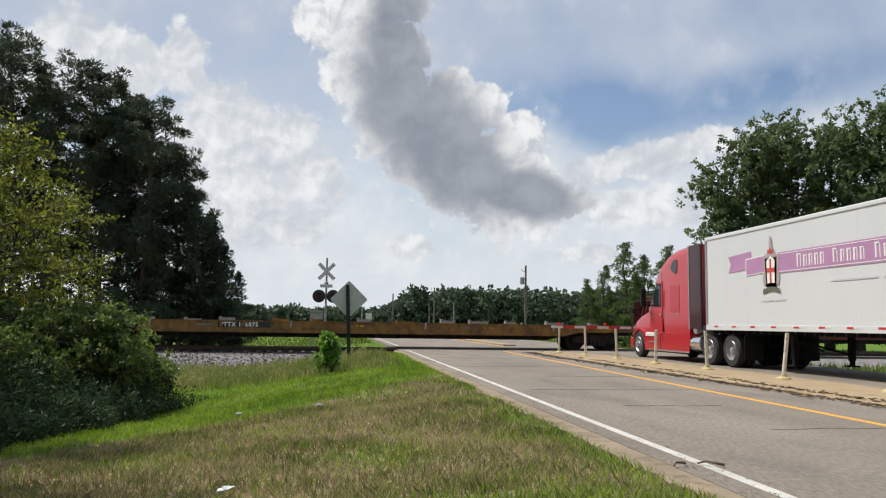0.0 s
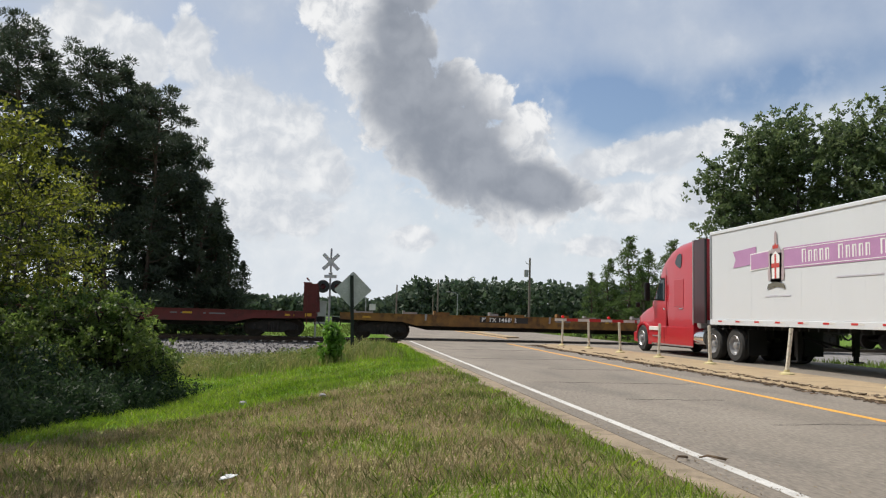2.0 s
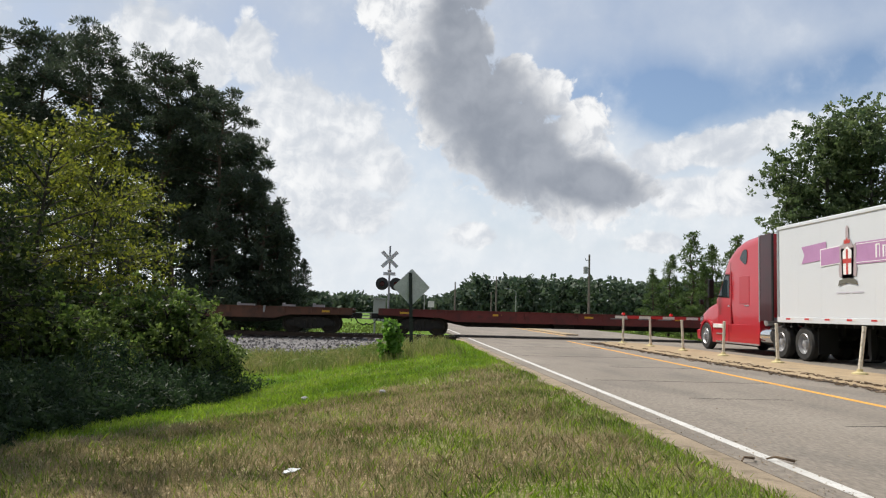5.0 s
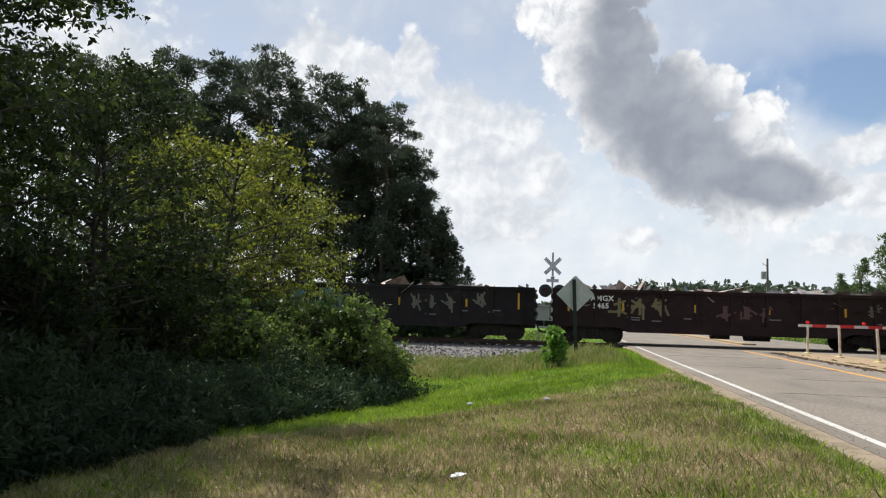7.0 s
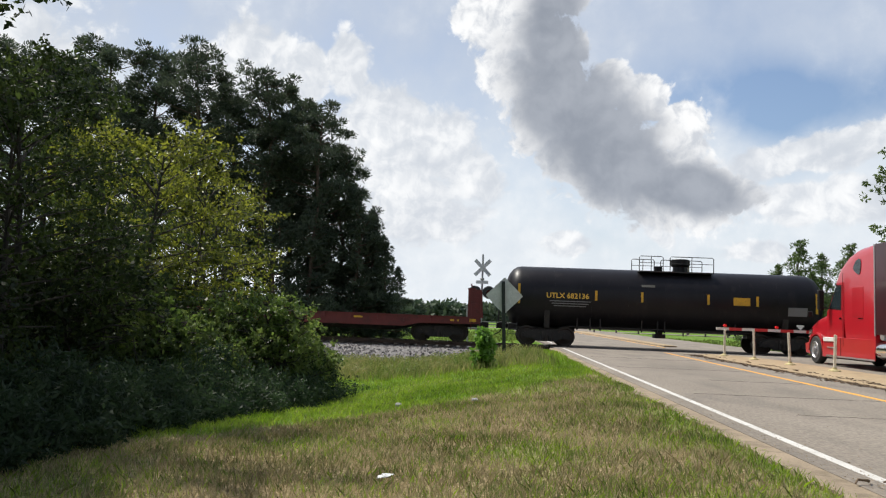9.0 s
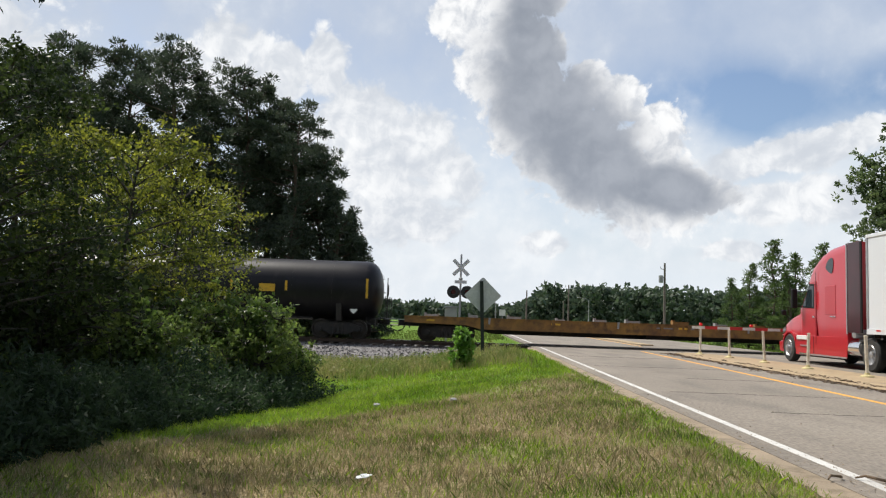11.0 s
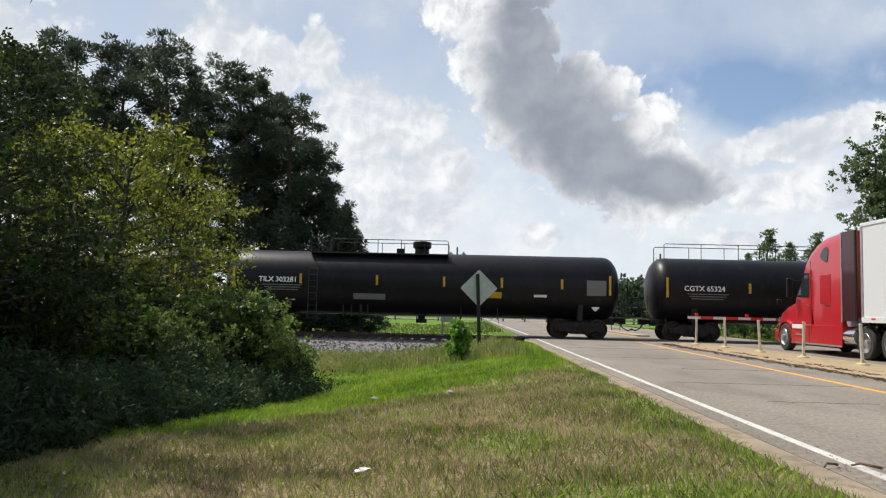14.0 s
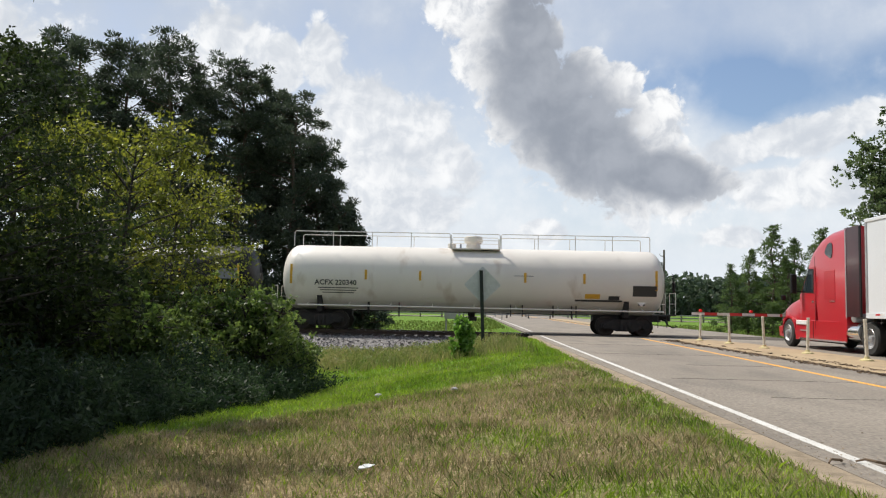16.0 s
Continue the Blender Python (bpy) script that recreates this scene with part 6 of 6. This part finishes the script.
for az, y, k, top, turn in ((28.3, 54, 1, 15.2, 0), (30.2, 54, 0, 18.2, 60), (31.6, 56, 1, 19.8, 160), (33.0, 53, 1, 17.6, 100), (35.0, 55, 0, 19.4, 10), (36.8, 52, 0, 18.4, 210), (38.8, 51, 1, 20.4, 300), (41, 52, 0, 20.0, 130), (43, 50, 0, 18, 20), (47, 48, 1, 18, 20)):
    x, y = by_angle(az, y)
    tree("oak_tree", "tall leafy hardwood tree with a full green crown", OAKS[k], x, y, turn, top / (17.5, 16)[k], "hardwoods beyond the truck")

# unseen hardwoods added beside and behind the camera to block sky light
for i, (x, y, top) in enumerate(((-15.5, -3.5, 16), (-13.5, -11, 15), (-16, -19, 17), (-9, -19, 15), (-4, -27, 16), (-19, 4, 15), (29, 24, 18), (27, 16, 17), (27.5, 8, 19), (26, -1, 18), (27, -10, 17), (25, -19, 18), (22, -29, 17), (-12, -30, 17))):
    tree("oak_tree", "tall leafy hardwood added out of view to block sky light", UNSEEN_OAK, x, y, 47 * i, top / 17, "hardwoods along the verge")
# Trees added with crowns above the view, to shade the verge and nearer trees.
TALL = gum_meshes(rng, 14.0, 3.2, 0.48, 30, 17, 0.15, LEAF_SHADE)
for x, y, sc, turn in ((-9.5, 8.9, 1.0, 0), (-14.0, 10.5, 1.2, 300), (-11.6, 13.2, 1.2, 200), (-10.6, 5.4, 1.0, 80), (-9.8, 0.8, 0.95, 160), (-9.6, -5.0, 1.0, 240)):
    tree("gum_tree", "tall roadside hardwood added for shade, its crown above the view", TALL, x, y, turn, sc, "roadside trees")

NEAR = [gum_meshes(rng, 8.0, 2.9, 0.24, 30, 16, 0.125, LEAF_SHADE), gum_meshes(rng, 7.4, 2.7, 0.36, 24, 18, 0.12, LEAF_YELLOW), gum_meshes(rng, 5.4, 2.0, 0.32, 18, 16, 0.10, LEAF_YELLOW, 6)]
# those at (-7.2, 6.2) and (-7.5, 1.6): added out of view to shade the verge
for x, y, k, s, turn in ((-8.3, 13.0, 0, 0.84, 0), (-8.5, 8.8, 0, 0.92, 60), (-10.6, 6.6, 0, 0.85, 10), (-8.2, 17.6, 1, 0.88, 90), (-7.9, 20.0, 2, 1.12, 30), (-13.0, 18.0, 0, 1.1, 200), (-12.5, 11.5, 0, 1.0, 140), (-11.2, 21.5, 1, 1.02, 250), (-8.4, 23.0, 2, 1.05, 200),
                         (-7.4, 11.2, 0, 0.68, 310), (-7.2, 6.2, 0, 0.80, 220), (-7.5, 1.6, 0, 0.95, 80), (-14.5, 14.5, 0, 1.05, 30), (-12.5, 25.0, 0, 0.9, 170)):
    tree("gum_tree", "dense roadside hardwood, its glossy leaves coloured dark for shade" if k == 0 else "leafy young hardwood with yellow-green foliage", NEAR[k], x, y, turn, s, "roadside trees")
# undergrowth in the dark leaf colour that stands for shade
THICKET = broad_meshes(rng, 3.0, 1.7, 0.05, 20, 8, 11, 0.13, LEAF_SHADE, stems=3)
for i, (x, y) in enumerate(((-8.8, 7.0), (-9.6, 10.2), (-9.0, 12.6), (-9.4, 15.2), (-9.0, 18.4), (-11.0, 13.8), (-11.4, 8.4), (-9.8, 20.8), (-12.2, 17.0), (-9.5, 3.6), (-10.4, 23.6), (-7.6, 13.4), (-7.4, 9.8), (-7.4, 16.4))):
    tree("shrub", "shrub under the roadside trees, leaf colour darkened for shade", THICKET, x, y, 67 * i, 0.85 + 0.05 * (i % 4), "shrubs under the trees", "shrub")
BUSHES = [broad_meshes(rng, 2.1, 1.15, 0.08, 18, 9, 17, 0.095, LEAF_BUSH, stems=3), broad_meshes(rng, 1.7, 1.0, 0.06, 16, 9, 17, 0.095, LEAF_BUSH, stems=3)]
for x, y, k, s, turn in ((-4.6, 16.8, 0, 1.0, 0), (-5.9, 16.6, 0, 1.0, 100), (-4.0, 17.6, 1, 0.7, 40), (-6.6, 15.0, 1, 1.1, 60), (-5.2, 14.8, 1, 0.7, 200)):
    tree("bush", "dense green bush spilling over the edge of the swale", BUSHES[k], x, y, turn, s, "bushes by the swale", "bush")
SAPLING = broad_meshes(rng, 1.0, 0.25, 0.03, 9, 5, 10, 0.12, LEAF_SAPLING, stems=3)
tree("sapling", "small upright green sapling growing by the sign", SAPLING, -0.16, 22.0, 0, 1.25, "", "sapling")

# far wood: one belt, higher where the road meets it
frng = np.random.default_rng(21)
cs, sp = [], []
for i in range(1100):
    az = frng.uniform(-40, 48)
    y = frng.uniform(215, 245)
    top = 4.6 + 6.6 * S((az - 3.5) / 2.5) + frng.normal() * 0.5 + 0.7 * noise.noise((az * 0.6, 0, 0))
    x = math.tan(radians(az)) * y
    for k in range(18):
        q = frng.uniform(0.05, 1.0)
        cs.append((x + frng.normal() * 1.7 * (1.15 - q), y + frng.normal() * 1.5, top * q))
        sp.append(1.0 * (1.25 - 0.7 * q))
wood = new("far_wood", quads("far_wood", leaf_corners(frng, cs, sp, 4, 1.6, 0.65), LEAF_FAR_HAZE))
tagged(wood, "dark belt of woodland on the horizon, haze in its leaf colour", "woodland", kind="stuff")
tagged(part("wood_backdrop", Shape().box(-420, 420, 250, 252, -0.5, 5.2), NEEDLES), "dark depth of the far wood", "woodland", kind="structure")


# ---- grass and weeds ----
def blades(name, n, region, tall, width, material, keep, label, seed, clump=1):
    r = np.random.default_rng(seed)
    x0, x1, y0, y1 = region
    pts = []
    while len(pts) < n:
        t = r.uniform(0, 1)
        y = y0 * (y1 / y0) ** t
        x = r.uniform(x0, x1)
        if r.random() < keep(x, y):
            for _ in range(clump):
                xx, yy = x + r.normal() * 0.04, y + r.normal() * 0.04
                pts.append((xx, yy, ground_z(xx, yy) - 0.01))
    p = np.array(pts[:n])
    a = r.uniform(0, 2 * np.pi, n)
    h = tall * r.uniform(0.45, 1.3, n)
    w = width * r.uniform(0.7, 1.3, n) * (0.7 + p[:, 1] / 14)
    d = np.stack([np.cos(a), np.sin(a), np.zeros(n)], 1)
    lean = np.stack([r.normal(size=n), r.normal(size=n), np.zeros(n)], 1) * ((0.42 if tall < 0.15 else 0.25) * h)[:, None]
    up = np.array([0, 0, 1.0])
    tip = p + lean + up * h[:, None]
    mid = p + lean * 0.35 + up * (0.55 * h)[:, None]
    v = np.stack([p - d * w[:, None] / 2, p + d * w[:, None] / 2, mid + d * w[:, None] * 0.4, tip, mid - d * w[:, None] * 0.4], 1)
    tagged(new(name, quads(name, v, material, 5)), label, "grass", kind="stuff")


def on_verge(x, y):
    return x < 2.78 + 0.16 * noise.noise((y * 0.9, 5, 0)) + 0.12 * noise.noise((y * 3.1, 5, 0)) and y < TRACK_Y - 5.0


def patch(x, y):
    return 0.5 + 0.9 * noise.noise((x * 0.8, y * 0.8, 2))


blades("dry_grass", 64000, (-7, 2.9, 3.6, 24), 0.075, 0.0065, GRASS_DRY, lambda x, y: on_verge(x, y) * min(1, max(0.05, 1.0 - greenness(x, y) * 1.1 - 0.35 * patch(x, y))), "dry brownish mown grass on the mound", 31)
blades("mixed_grass", 34000, (-7, 2.9, 3.6, 20), 0.08, 0.007, GRASS_MIX, lambda x, y: on_verge(x, y) * max(0.06, 1.6 * patch(x * 1.7, y * 1.7) - 0.25), "green tufts scattered through the dry mound", 36, 4)
blades("green_grass", 80000, (-8, 3.0, 3.6, 31), 0.085, 0.0075, GRASS_GREEN, lambda x, y: on_verge(x, y) * min(1, max(0.08, greenness(x, y) * 0.9 + 0.28 * patch(x, y))), "short fresh green grass in the swale and by the road", 32)
blades("tall_grass", 10000, (-9, 1.9, 18, 32.5), 0.27, 0.008, GRASS_TALL, lambda x, y: (y > 21 + 1.2 * noise.noise((x, 1, 1)) - 0.25 * x and x < 1.9 and y < 31.5) * max(0.0, 0.35 + patch(x, y)), "tall seeding grass along the foot of the ballast", 33, 3)
blades("far_grass", 26000, (-30, 40, 41, 80), 0.16, 0.02, GRASS_FAR, lambda x, y: x < 2.4 or x > 16.2, "rough green grass past the track", 34)
blades("truck_side_grass", 9000, (16.2, 34, 8, 34), 0.3, 0.014, GRASS_FAR, lambda x, y: 1.0, "uncut green grass beyond the truck's lane", 35)


# weeds at the foot of the trees, coloured dark to stand for shade
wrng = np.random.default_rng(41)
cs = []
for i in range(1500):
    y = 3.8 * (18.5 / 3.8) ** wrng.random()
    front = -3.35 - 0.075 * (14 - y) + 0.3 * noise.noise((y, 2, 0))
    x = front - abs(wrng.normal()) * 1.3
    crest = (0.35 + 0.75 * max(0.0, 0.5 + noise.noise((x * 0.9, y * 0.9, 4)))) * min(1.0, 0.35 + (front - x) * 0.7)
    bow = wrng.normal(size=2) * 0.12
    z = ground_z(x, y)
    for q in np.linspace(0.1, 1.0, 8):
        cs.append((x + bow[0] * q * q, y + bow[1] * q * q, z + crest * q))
tagged(new("weeds", quads("weeds", leaf_corners(wrng, cs, 0.075, 5, 0.10, 0.28), LEAF_WEED_SHADE)), "thick leafy weeds by the trees, leaf colour darkened for shade", "weeds", kind="stuff")
cs = []
for i in range(520):
    x, y = wrng.uniform(-6, 1.2), wrng.uniform(23, 31)
    cs.append((x, y, ground_z(x, y) + wrng.uniform(0.02, 0.3)))
tagged(new("swale_weeds", quads("swale_weeds", leaf_corners(wrng, cs, 0.16, 18, 0.08, 0.4), GRASS_TALL)), "low weeds among the tall grass near the ballast", "weeds", kind="stuff")

# litter and stones on the grass
for x, y, k in ((-0.78, 6.12, 0), (-0.18, 13.0, 1), (-1.46, 12.9, 1)):
    if k == 0:
        s = Shape().prism([(-0.075, -0.03), (0.015, -0.035), (0.08, 0.0), (0.04, 0.03), (-0.045, 0.02)], 0.0, 0.006, "z").box(-0.02, 0.035, -0.02, 0.015, 0.004, 0.016, pose(0, 0, 0, 20, 10, 15))
        tagged(part("paper_scrap", s, LITTER, at=pose(x, y, ground_z(x, y) + 0.05, 8, -6, 25)), "crumpled white paper scrap lying on the grass", "litter")
    else:
        s = Shape().lathe([(0.0, 0.02), (0.01, 0.07), (0.045, 0.06), (0.06, 0.02)], "z", 9)
        tagged(part("stone", s, STONE_GREY, at=pose(x, y, ground_z(x, y) + 0.02, 5, 9, 40 * x)), "grey stone half sunk in the grass", "stone", "stones in the swale")

motions()
